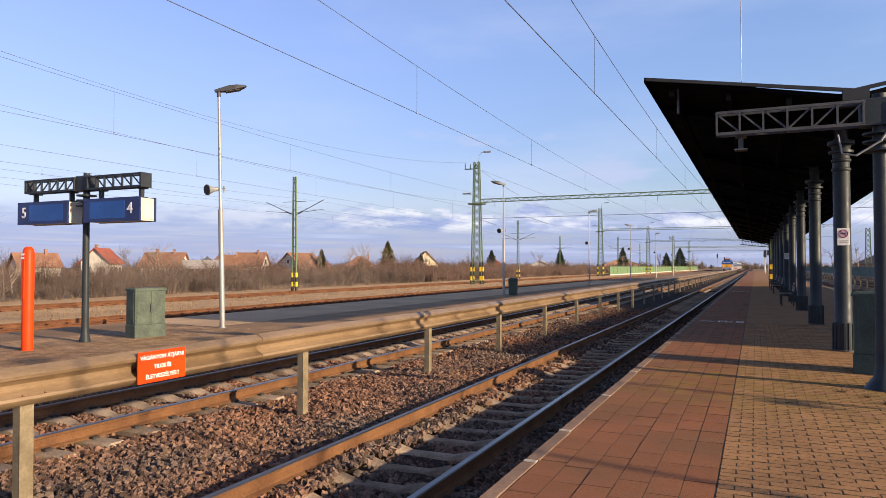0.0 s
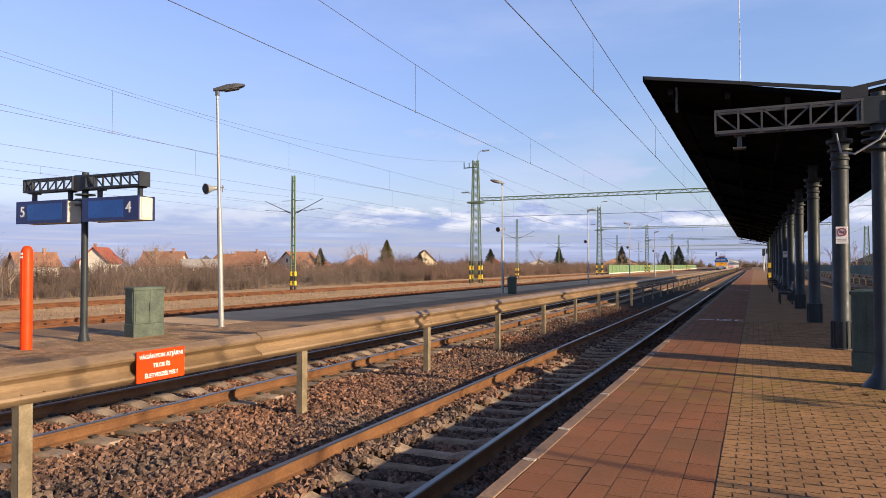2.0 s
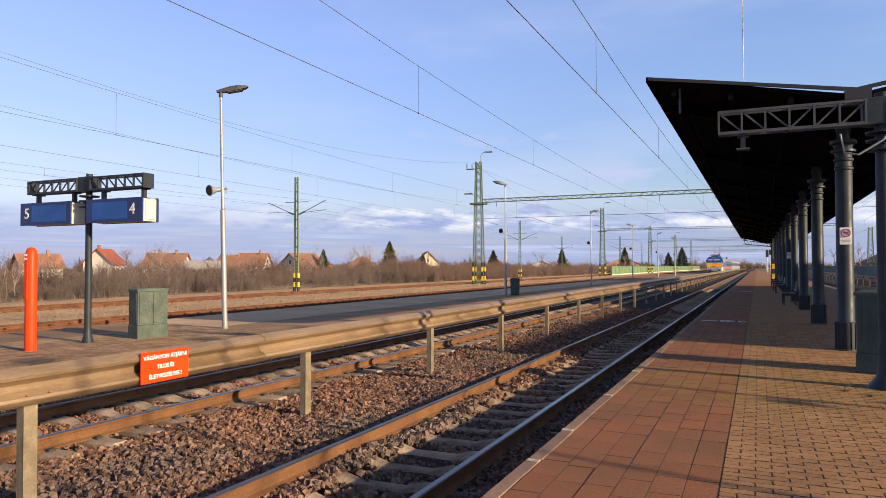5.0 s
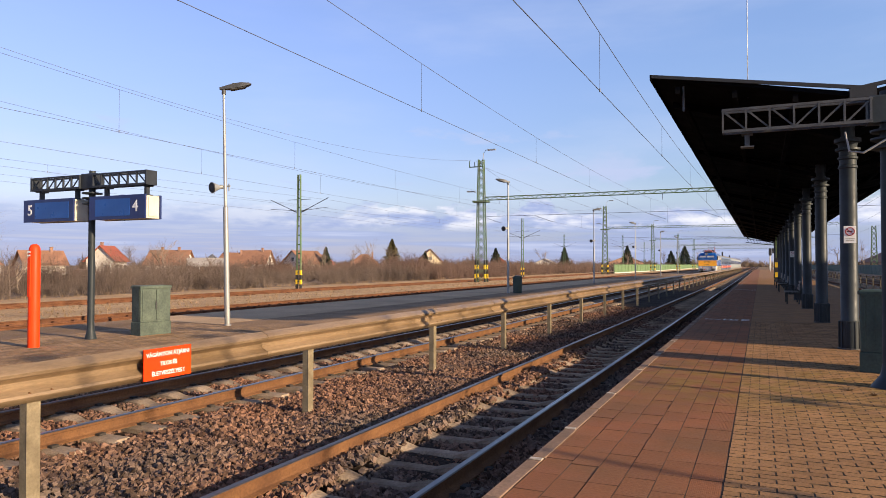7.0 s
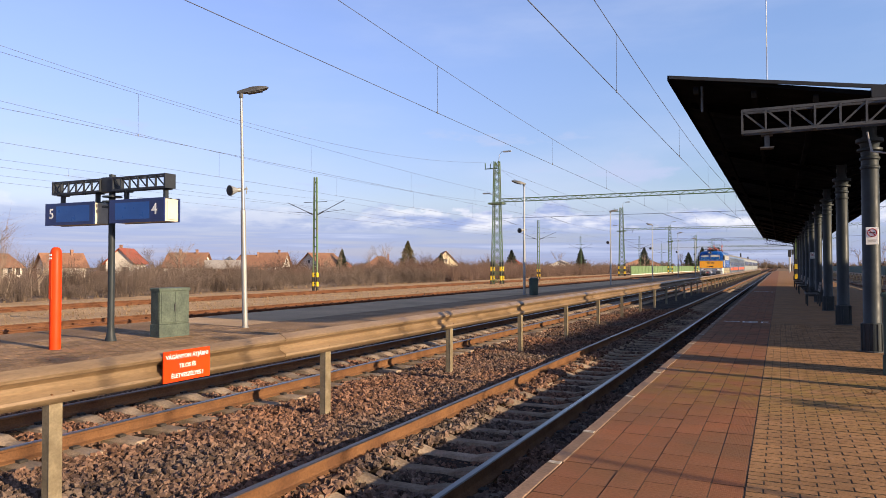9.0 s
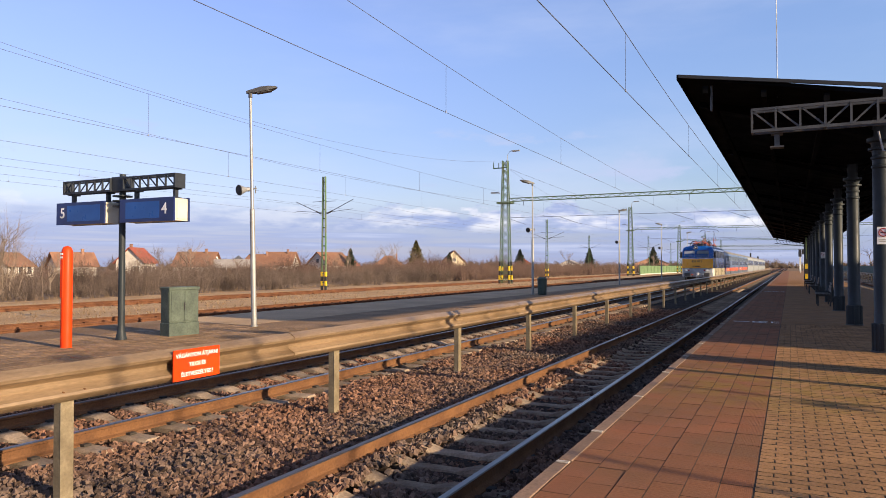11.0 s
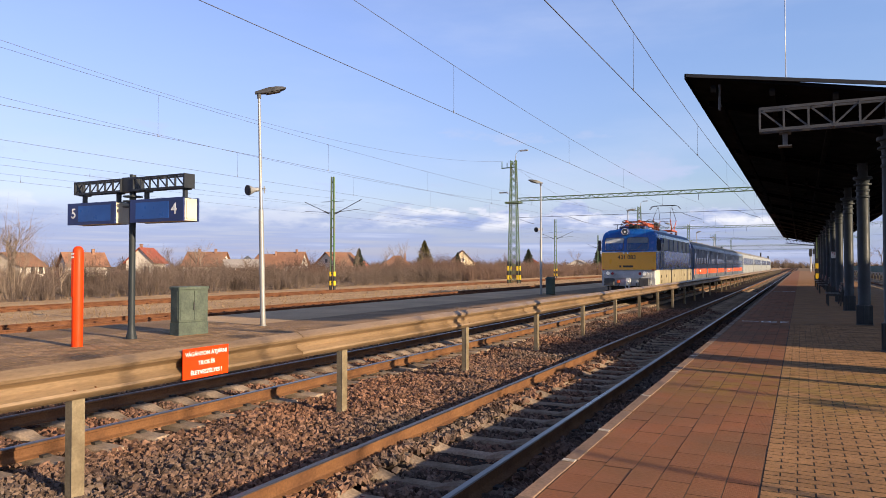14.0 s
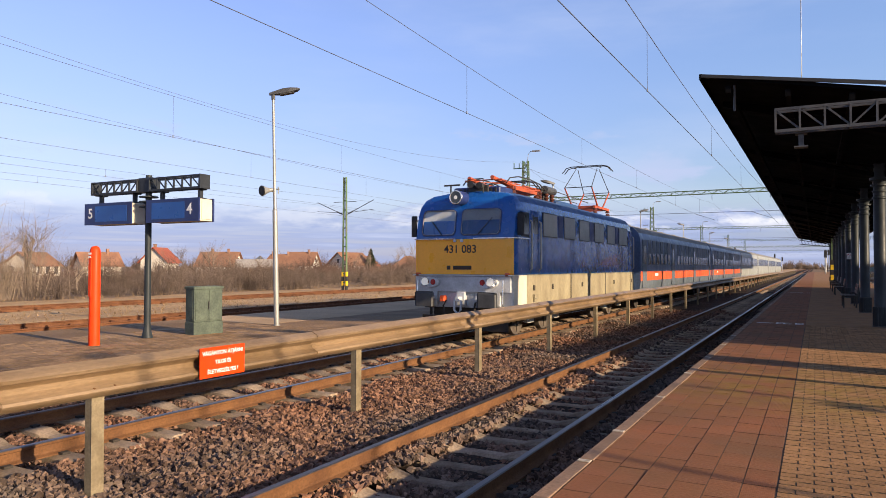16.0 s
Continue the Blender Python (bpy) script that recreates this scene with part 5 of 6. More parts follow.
for cx in (-27.8, -32.8):
    catenary(cx, 5.45, 5.75, [20, 30, 50, 60], 0.35, span=52.0, offset=41.0, r=0.006)
catenary(6.3, 5.45, 6.6, [60, 70, 80, 90, 100, 110], 0.8)
catenary(10.9, 5.45, 6.6, [60, 70, 80, 90, 100, 110], 0.8)
feed = thing("feeder_wire", pose(-26.4, 0, 0), "sagging feeder wire between the portal masts", "wire")
part("strand", Build().path([(0, 64.5 - 2.5 * k, 9.45 + 0.0021 * (34.5 - 2.5 * k) ** 2) for k in range(31)], 0.008, 5), "wire", feed)
part("strand", Build().path([(0.5, 64.5 + 60 * k / 20, 11.9 - 2.4 * (1 - (2 * k / 20 - 1) ** 2)) for k in range(21)], 0.011, 5), "wire", feed)
part("strand", Build().path([(1.6 + 0.52 * k, 64.5 + 3 * k, 11.1 - 0.28 * k + 0.004 * k * k) for k in range(21)], 0.012, 5), "wire", feed)
rod = thing("lightning_rod", pose(-0.19, 13.2, 4.40), "thin upright rod on the canopy roof", "rod")
part("rod", Build().cyl((0, 0, 0), (0, 0, 6.0), 0.008, 0.006, 5), "wire", rod)


# ---- houses, scrub and trees beyond the sidings ----
def house(x, y, w, d, h, rh, turn, wall, roof, label, hip=0.0, chimneys=1, windows=2, z=-0.9):
    """A house with its ridge along its local y. hip: how far the ridge is drawn in."""
    t = thing("house", pose(x, y, z, 0, 0, turn), label, "house", "houses beyond the scrub")
    b = Build()
    b.box(-w / 2, w / 2, -d / 2, d / 2, 0, h)
    if hip < 0.3:
        for s in (-1, 1):
            yy = s * (d / 2 - 0.05)
            b.add([(-w / 2, yy, h), (w / 2, yy, h), (0, yy, h + rh * 0.97)], [(0, 1, 2)])
    part("wall", b, wall, t)
    o, th = 0.45, 0.14
    rb = Build()
    ex, ey, ez = w / 2 + o, d / 2 + o, h - o * rh / (w / 2) * 0.8
    ry = max(ey - hip, 0.3)
    v = [(-ex, -ey, ez), (ex, -ey, ez), (ex, ey, ez), (-ex, ey, ez), (0, -ry, h + rh), (0, ry, h + rh)]
    v += [(a, c, e - th) for a, c, e in v]
    top = [(1, 2, 5, 4), (3, 0, 4, 5)]
    f = top + [(0, 1, 4), (2, 3, 5)] if hip > 0.3 else top
    f += [tuple(6 + k for k in reversed(q)) for q in f]
    f += [(1, 7, 8, 2), (3, 9, 6, 0)]
    f += [(0, 6, 7, 1), (2, 8, 9, 3)] if hip > 0.3 else [(0, 6, 10, 4), (4, 10, 7, 1), (2, 8, 11, 5), (5, 11, 9, 3)]
    rf = part("roof", rb.add(v, f), roof, t)
    for k in range(chimneys):
        yy = (-0.25 + 0.45 * k) * d
        part("chimney", Build().box(-0.55, -0.13, yy - 0.22, yy + 0.22, h + rh * 0.55, h + rh + 0.5).box(-0.6, -0.08, yy - 0.27, yy + 0.27, h + rh + 0.5, h + rh + 0.58), "chimney_brick", rf)
    for s, n, span in (("x", windows + 1, d), ("y", windows, w)):
        for k in range(n):
            c = span * ((k + 0.5) / n - 0.5)
            win = Build()
            if s == "x":
                win.box(w / 2 - 0.02, w / 2 + 0.03, c - 0.5, c + 0.5, 0.95, min(h - 0.3, 2.3))
                fr = Build().box(w / 2 - 0.02, w / 2 + 0.02, c - 0.6, c + 0.6, 0.85, min(h - 0.2, 2.4))
            else:
                win.box(c - 0.5, c + 0.5, -d / 2 - 0.03, -d / 2 + 0.02, 0.95, min(h - 0.3, 2.3))
                fr = Build().box(c - 0.6, c + 0.6, -d / 2 - 0.02, -d / 2 + 0.02, 0.85, min(h - 0.2, 2.4))
            wf = part("window", fr, "white", t)
            part("pane", win, "pane", wf)
    if hip < 0.3 and rh > 2.4:
        wf = part("window", Build().box(-0.55, 0.55, -d / 2 - 0.02, -d / 2 + 0.02, h + 0.25, h + 1.45), "white", t)
        part("pane", Build().box(-0.45, 0.45, -d / 2 - 0.03, -d / 2 + 0.02, h + 0.35, h + 1.35), "pane", wf)


house(-112, 79.5, 6, 6.2, 2.6, 2.2, 160, "render_white", "roof_tile", "white house with a faded red-brown tile roof behind trees", 0, 1)
house(-118, 71.5, 6, 6, 2.6, 2.1, 20, "render_white", "roof_tile", "white gabled house with a brown roof edge", 0, 1)
house(-105, 87.0, 4.8, 5.2, 3.3, 2.4, 26, "render_white", "roof_bright", "white gabled house with a bright red tile roof", 0, 1)
house(-105, 101.5, 6.4, 7.2, 2.6, 2.6, 116, "render_white", "roof_tile", "white house with a broad orange-brown tile roof", 0.0, 2)
house(-134, 144, 6, 6, 2.6, 2.6, 40, "render_white", "roof_slate", "house with a dark slate roof behind others", 2.8, 0)
house(-90, 95.5, 4.6, 6.0, 2.3, 1.3, 318, "timber_wall", "roof_grey", "weathered shed with a grey sheet roof", 0, 0)
house(-105, 119.0, 6.4, 7.4, 2.5, 2.5, 131, "render_pink", "roof_tile", "faded pink house with a hipped brown tile roof", 2.2, 2)
house(-110, 133.0, 5.8, 6.6, 2.9, 2.9, 108, "render_white", "roof_tile", "white gabled house with a brown roof", 0, 1)
house(-105, 145.5, 7.6, 8.5, 2.8, 3.1, -8, "render_white", "roof_tile", "white gabled house with a red-brown roof", 0, 0)
house(-116, 168, 6, 7, 2.7, 2.6, 10, "render_pink", "roof_bright", "house with a red roof behind a conifer", 0, 0)
house(-105, 174.5, 9, 9.5, 2.2, 3.2, 121, "render_pink", "roof_tile", "low house with a hipped brown tile roof", 4.3, 1)
house(-105, 218, 8.0, 9, 3.6, 4.1, 32, "render_cream", "roof_tile", "cream gabled house with a steep brown roof", 0, 0)
house(-103, 284, 9, 10, 2.6, 3.0, 20, "render_pink", "roof_bright", "distant house with a red roof among scrub", 1.5)
house(-92, 317, 12, 14, 2.4, 2.8, 10, "render_white", "roof_grey", "distant low shed with a grey roof", 0, 0)
house(-69, 396, 18, 34, 3.6, 3.6, 12, "render_pink", "roof_grey", "long distant hall with a grey roof", 0, 0)
house(33, 205, 14, 22, 3.2, 3.6, 10, "render_pink", "roof_tile", "house with a broad red tile roof beyond the noise wall", 2.0, 2)


def blades(name, count, x0, x1, y0, y1, z, h0, h1, w, lean, mat_name, label, seed, side=4, clump=0.0, bush=34):
    """A thicket of thin bare stems, each with a few side twigs."""
    g = np.random.default_rng(seed)
    n_c = max(1, count // bush)
    c = np.stack([g.uniform(x0, x1, n_c), g.uniform(y0, y1, n_c)], -1)
    size = g.uniform(0.55, 1.25, n_c) * (1 + clump * np.array([noise.noise((p[0] * 0.09, p[1] * 0.09, seed)) for p in c]))
    own = g.integers(0, n_c, count)
    turn, out = g.uniform(0, 6.283, count), np.abs(g.normal(0, 1, count))
    hh = g.uniform(h0, h1, count) * size[own] * (1 - 0.12 * np.minimum(out, 3))
    root = 0.12 * (h1 if bush > 1 else 0) * out
    base = np.stack([c[own, 0] + root * np.cos(turn), c[own, 1] + root * np.sin(turn), np.full(count, z)], -1)
    way = np.stack([np.cos(turn) * lean * out, np.sin(turn) * lean * out, np.ones(count)], -1)
    tip = base + way / np.linalg.norm(way, axis=1, keepdims=True) * hh[:, None] + g.normal(0, 0.06, (count, 3))
    a, t = [base], [tip]
    ww = [np.full(count, w)]
    for k in range(side):
        f = g.uniform(0.25, 0.85, (count, 1))
        p = base + (tip - base) * f
        l = (hh * g.uniform(0.2, 0.5, count))[:, None]
        d = np.stack([g.normal(0, 0.8, count), g.normal(0, 0.8, count), g.uniform(0.0, 1.0, count)], -1)
        d /= np.linalg.norm(d, axis=1, keepdims=True)
        a.append(p), t.append(p + d * l), ww.append(np.full(count, w * 0.6))
    a, t, ww = np.concatenate(a), np.concatenate(t), np.concatenate(ww)
    n = len(a)
    ang = g.uniform(-0.9, 0.9, n)
    off = np.stack([np.cos(ang) * 0.78, np.sin(ang) * 0.6 + 0.5, np.zeros(n)], -1) * ww[:, None]
    v = np.stack([a - off, a + off, t], 1).reshape(-1, 3)
    me = bpy.data.meshes.new(name)
    me.vertices.add(n * 3)
    me.vertices.foreach_set("co", v.reshape(-1).astype(np.float32))
    me.loops.add(n * 3)
    me.loops.foreach_set("vertex_index", np.arange(n * 3, dtype=np.int32))
    me.polygons.add(n)
    me.polygons.foreach_set("loop_start", (np.arange(n) * 3).astype(np.int32))
    me.update(calc_edges=True)
    me.shade_flat()
    me.materials.append(M[mat_name])
    return tagged(new(name, me), label, "scrub", kind="stuff")


blades("scrub", 36000, -60, -34.5, -10, 75, -0.4, 1.1, 2.0, 0.011, 0.42, "twig", "dense bare brown winter scrub", 3, 7, 1.15)
blades("scrub", 28000, -66, -34.5, 75, 170, -0.4, 1.3, 2.5, 0.018, 0.42, "twig_red", "reddish bare winter scrub along the sidings", 4, 5, 1.1)
blades("scrub", 14000, -80, -36, 170, 330, -0.4, 1.5, 3.2, 0.04, 0.4, "twig", "distant bare winter scrub", 5, 4, 0.6)
blades("scrub", 22000, -98, -56, 0, 190, -0.4, 1.0, 2.3, 0.018, 0.42, "twig_red", "taller grey-brown scrub before the houses", 6, 5, 0.8)
blades("saplings", 520, -43, -37, 16.5, 25.5, -0.4, 2.4, 4.3, 0.013, 0.20, "bark", "clump of tall pale bare saplings at the edge of the scrub", 7, 12, 0.3, 60)
blades("saplings", 1500, -70, -62, 112, 132, -0.4, 2.4, 4.2, 0.022, 0.2, "twig_red", "clump of tall bare saplings among the scrub", 10, 12, 0.4, 110)
blades("tall_grass", 9000, -37.5, -33, -10, 140, -0.38, 0.10, 0.28, 0.012, 0.35, "straw", "strip of dry brown grass beside the siding", 8, 1, 0.6, 6)
blades("dry_grass", 12000, -26.2, -19.6, 2, 90, -0.27, 0.04, 0.11, 0.012, 0.6, "straw", "sparse dry grass between the sidings", 9, 1, 0, 5)


def bare_tree(x, y, h, spread, seed, mat_name="bark", dense=6, label="tall bare winter tree with fine twigs"):
    g = random.Random(seed)
    t = thing("tree", pose(x, y, -0.4), label, "tree", "bare trees")
    trunk, crown = Build(), Build()

    def grow(p, d, l, r, level):
        q = p + d * l
        (trunk if level < 1 else crown).cyl(p, q, r, r * 0.62, 6 if level < 2 else 3, False)
        if level >= dense:
            return
        for k in range(3 if level < 3 else 2):
            a = d.copy()
            a += Vector((g.gauss(0, spread), g.gauss(0, spread), g.gauss(0.12, spread * 0.5)))
            grow(p + d * l * g.uniform(0.55, 1.0), a.normalized(), l * g.uniform(0.58, 0.84), r * 0.58, level + 1)

    grow(Vector((0, 0, 0)), Vector((g.gauss(0, 0.04), g.gauss(0, 0.04), 1)), h * 0.30, h * 0.011 + 0.02, 0)
    part("trunk", trunk, mat_name, t)
    part("crown", crown, mat_name, t)


for i, (x, y, h) in enumerate(((-62, 54.8, 5.4), (-61, 57.5, 5.0), (-64, 53, 4.6), (-41, 24.4, 6.4), (-40, 20.5, 6.6), (-43, 22.5, 7.0), (-39, 18.6, 6.0), (-41.5, 19.4, 6.8), (-86, 138, 7.5), (-40, 26.5, 3.6), (-43, 29.0, 3.9), (-60, 57, 5.6), (-58, 54, 4.6), (-62, 62, 4.5), (-66, 71, 4.5), (-62, 88, 5.5), (-63, 92, 5.5), (-70, 118, 8.5), (-68, 124, 7.5),
                               (-64, 134, 8.0), (-60, 84, 4.2), (-70, 176, 7.0), (-60, 205, 8.5), (-45, 262, 9), (-40, 330, 12), (-30, 380, 12), (22, 190, 9), (26, 170, 9), (19, 215, 10), (17, 240, 11))):
    bare_tree(x, y, h, 0.42, i + 20, "bark" if i % 3 else "twig")


def foliage_tree(name, x, y, h, r, mat_name, label, conifer, seed):
    g = np.random.default_rng(seed)
    t = thing(name, pose(x, y, -0.4), label, "tree", "evergreens")
    part("trunk", Build().cyl((0, 0, 0), (0, 0, h * 0.9), 0.02 * h + 0.06, 0.03, 8), "bark", t)
    n = 5200
    z = g.uniform(0.06, 1.0, n) ** (1.0 if conifer else 0.9)
    rad = (1 - z) ** 0.85 if conifer else np.sqrt(np.clip(1 - (2 * (z - 0.52) / 1.0) ** 2, 0, 1)) * (0.8 + 0.2 * np.sin(z * 17))
    a = g.uniform(0, 6.283, n)
    lob = 1 + 0.30 * np.sin(a * 4 + z * 26) + 0.2 * np.sin(z * 61 + a) + g.normal(0, 0.16, n)
    rr = r * rad * lob * np.sqrt(g.uniform(0.15, 1.1, n))
    c = np.stack([rr * np.cos(a), rr * np.sin(a), z * h - (0.12 * rr if conifer else 0)], -1)
    s = h * 0.035
    d1, d2 = g.normal(0, 1, (n, 3)), g.normal(0, 1, (n, 3))
    if conifer:
        d1 = np.stack([np.cos(a), np.sin(a), np.full(n, -0.35)], -1) * 1.3 + d1 * 0.25
    v = np.stack([c - d1 * s * 0.6, c + d2 * s * 0.45, c + d1 * s * 0.8], 1).reshape(-1, 3)
    me = bpy.data.meshes.new("crown")
    me.from_pydata(v.tolist(), [], np.arange(3 * n).reshape(-1, 3).tolist())
    me.materials.append(M[mat_name])
    ob = new("crown", me)
    ob.parent = t


for k, (x, y, h, r) in enumerate(((-100, 147.5, 6.2, 1.9), (-72, 147.5, 5.0, 1.4), (-70, 190, 6.6, 2.2), (-57.5, 220, 7.5, 2.0), (-50, 292, 9.5, 2.8), (-37, 330, 8.0, 3.0), (28, 176, 9, 2.6), (-34, 360, 11, 4))):
    foliage_tree("conifer", x, y, h, r, "needle", "dark green conifer behind the scrub", True, 60 + k)
for k, (x, y, h, r) in enumerate(((-90, 164, 8.6, 2.7),)):
    foliage_tree("leafy_tree", x, y, h, r, "olive", "olive-brown pointed tree among bare scrub", True, 90 + k)

# pale green noise fence far along the sidings, with a white base
fence = thing("noise_fence", pose(-26.0, 0, -0.35), "long pale green panel fence with a white base", "fence", kind="structure")
for k in range(56):
    y = 137 + 4.0 * k
    part("panel", Build().box(-0.05, 0.05, y + 0.06, y + 3.94, 0.30, 1.85), "fence_green", fence)
    part("post", Build().box(-0.09, 0.09, y - 0.06, y + 0.06, 0, 1.95), "mast_green", fence)
part("base", Build().box(-0.12, 0.14, 137, 361, 0, 0.30), "render_white", fence)
wallr = thing("noise_wall", pose(14.5, 0, -0.4), "dark green noise wall along the outer track", "wall", kind="structure")
for k in range(60):
    part("panel", Build().box(-0.08, 0.08, 60 + 4 * k + 0.05, 64 + 4 * k - 0.05, 0, 1.85), "wall_green", wallr)
outer = thing("guard_rail", pose(8.6, 0, 0), "weathered steel crash barrier beside the outer track", "guard rail", kind="structure")
for k in range(14, 60):
    piece("post", cpost, outer, pose(0, 4.0 * k, 0))
    piece("beam", beam, outer, pose(0, 4.0 * k, 0))

# distant skyline at the end of the line
blades("far_trees", 9000, -120, 120, 620, 760, -0.6, 3, 7, 0.22, 0.5, "twig", "distant bare trees at the end of the line", 12, 4, 0.6, 60)
blades("far_trees", 14000, -420, -110, 180, 620, -0.6, 3, 6.5, 0.12, 0.5, "twig", "distant bare trees behind the houses", 13, 4, 0.7, 60)
blades("far_trees", 6000, 40, 200, 160, 500, -0.6, 3, 7, 0.14, 0.5, "twig", "distant bare trees beyond the noise wall", 14, 4, 0.7, 60)
for k, (x, y, h) in enumerate(((-14.0, 300, 7), (-12.5, 330, 6), (3.5, 240, 7), (2.4, 205, 6), (1.9, 170, 5.5), (2.9, 280, 7), (4.0, 330, 8))):
    s = thing("signal_mast", pose(x, y, -0.4), "slim railway signal mast with a dark head", "signal", "far signals")
    part("mast", Build().cyl((0, 0, 0), (0, 0, h), 0.09, 0.07, 8), "pole", s)
    part("head", Build().box(-0.28, 0.28, -0.12, 0.12, h - 1.6, h, cut=0.03), "black", s)

# unseen station building across the tracks, placed so its shadow falls over the platform
station = thing("station_building", pose(26, 31.5, -0.4), "unseen rendered station building, placed across the tracks to cast shade", "building", kind="structure")
part("wall", Build().box(-6, 6, -20.8, 20.8, 0, 7.3), "render_cream", station)
# raised block, added so that the shade reaches the guard rail
part("wing", Build().box(-5.98, 5.98, 0.5, 20.6, 7.45, 8.7), "render_cream", station)
part("roof", Build().prism([(-6.05, 7.3), (6.05, 7.3), (6.05, 7.45), (-6.05, 7.45)], -20.85, 20.85), "roof_grey", station)
# unseen posts, added only to throw thin shadows over platform and rails
for y, x in ((2.75, 12.0), (6.45, 12.0), (0.9, 12.0), (9.6, 12.2)):
    lamp_post(y, x=x, h=6.6)


# ---- the train ----
def locomotive():
    t = thing("locomotive", pose(TRACKS[1], 15.8, RAIL), "blue and yellow electric locomotive with cream skirt and raised pantograph", "locomotive")
    L, W = 12.55, 1.45
    half = [(1.0, 1.64), (1.0, 2.30), (1.0, 2.54), (1.0, 2.95), (0.992, 3.28), (0.965, 3.48), (0.89, 3.63), (0.74, 3.74), (0.25, 3.83)]

    def lean(z):
        return 0.0 if z < 2.5 else 0.20 * (z - 2.5)

    def ring(y, w, end, crouch):
        pts = []
        for f, z in half:
            zz = z - crouch * max(0.0, z - 3.0) / 0.7
            yy = y + end * lean(zz) + end * crouch * 0.9 * max(0.0, z - 3.2)
            pts.append((f * w, yy, zz))
        return pts + [(-x, y_, z) for x, y_, z in reversed(pts)]

    rings = [ring(0.0, 1.39, 1, 0.10), ring(0.07, 1.415, 1, 0.05), ring(0.22, 1.435, 1, 0.02), ring(0.75, W, 0.3, 0), ring(2.6, W, 0, 0), ring(6.3, W, 0, 0), ring(L - 2.2, W, 0, 0), ring(L - 0.6, W, -0.3, 0),
             ring(L - 0.2, 1.41, -1, 0.02), ring(L, 1.34, -1, 0.08)]
    n = len(rings[0])
    b = Build()
    v = [p for r in rings for p in r]
    o = len(rings) - 1
    for j in range(o):
        for k in range(n - 1):
            z = min(rings[j][k][2], rings[j][k + 1][2])
            b.i = 1 if z > 3.3 and j not in (0, 1) else 0
            b.add([], [])
            b.f.append((j * n + k, j * n + k + 1, (j + 1) * n + k + 1, (j + 1) * n + k))
            b.m.append(b.i)
    b.v = v
    for base, s in ((0, 1), (o * n, -1)):
        for k in range(n // 2 - 1):
            q = (base + k, base + k + 1, base + n - 2 - k, base + n - 1 - k)
            b.f.append(q if s > 0 else q[::-1])
            b.m.append(2 if k < 2 else 0)
    part("body", b, ("loco_blue", "loco_roof", "loco_yellow"), t, smooth=True)
    # seam strips: yellow front edge and waist rails
    part("front_rail", Build().bar((-1.41, -0.03, 2.55), (-0.22, -0.03, 2.55), 0.05, 0.03).bar((0.30, -0.03, 2.55), (1.41, -0.03, 2.55), 0.05, 0.03).bar((1.41, -0.03, 2.55), (1.49, 0.75, 2.55), 0.05, 0.03), "chrome", t)
    part("yellow_panel", Build().box(-1.392, 1.392, -0.014, 0.02, 1.645, 2.53, cut=0.004), "loco_yellow", t)
    # skirt and front
    sk = Build()
    sk.prism([(-1.44, 0.80), (1.44, 0.80), (1.44, 1.635), (-1.44, 1.635)], 0.75, L - 0.05)
    part("skirt", sk, "loco_cream", t)
    corner = Build()
    for s in (-1, 1):
        corner.add([(s * 1.36, 0.02, 0.82), (s * 1.42, 0.18, 0.82), (s * 1.44, 0.74, 0.82), (s * 0.9, 0.74, 0.82), (s * 1.36, 0.02, 1.63), (s * 1.42, 0.18, 1.63), (s * 1.44, 0.74, 1.63), (s * 0.9, 0.74, 1.63)],
                   [(0, 1, 5, 4), (1, 2, 6, 5), (2, 3, 7, 6), (3, 0, 4, 7), (4, 5, 6, 7), (3, 2, 1, 0)])
    part("corner_panel", corner, "cream", t)
    fr = Build().box(-1.36, 1.36, -0.10, 0.72, 1.20, 1.62, cut=0.03).box(-1.37, 1.37, -0.02, 0.7, 0.80, 1.21, cut=0.02)
    fr.box(-1.40, 1.40, -0.16, 0.02, 1.605, 1.635)
    part("front_apron", fr, "loco_grey", t)
    for yy in (4.35, 8.2, 11.9):
        part("skirt_seam", Build().box(1.436, 1.452, yy - 0.03, yy + 0.03, 0.80, 1.63), "underframe", t)
    for yy in (1.25, 2.7, 5.5, 9.4, 12.1):
        part("skirt_hatch", Build().box(1.44, 1.456, yy - 0.06, yy + 0.06, 1.22, 1.36), "underframe", t)
    part("step_box", Build().box(1.42, 1.50, 1.15, 1.45, 1.02, 1.12).box(1.42, 1.49, 1.17, 1.43, 0.93, 1.0), "loco_cream", t)
    # windscreens
    tilt = math.degrees(math.atan(0.20))
    for x0, x1 in ((-1.24, -0.24), (-0.10, 1.02)):
        m = pose((x0 + x1) / 2, lean(2.97) + 0.012, 2.97, -tilt)
        w, h = (x1 - x0) / 2, 0.355
        fb = Build()
        outl = lambda w_, h_, r, y_: [(sx * (w_ - r) + r * math.cos(a), y_, sz * (h_ - r) + r * math.sin(a)) for sx, sz, a0 in ((1, 1, 0), (-1, 1, 90), (-1, -1, 180), (1, -1, 270)) for a in (radians(a0), radians(a0 + 30), radians(a0 + 60), radians(a0 + 90))]
        oo, ii, back_ = outl(w, h, 0.12, -0.03), outl(w - 0.032, h - 0.032, 0.095, -0.035), outl(w, h, 0.12, 0.05)
        fb.add(oo + ii + back_, [(k, (k + 1) % 16, 16 + (k + 1) % 16, 16 + k) for k in range(16)] + [(k, (k + 1) % 16, 32 + (k + 1) % 16, 32 + k) for k in range(16)])
        win = part("windscreen", fb, "blue_frame", t, "rubber-framed windscreen", at=m)
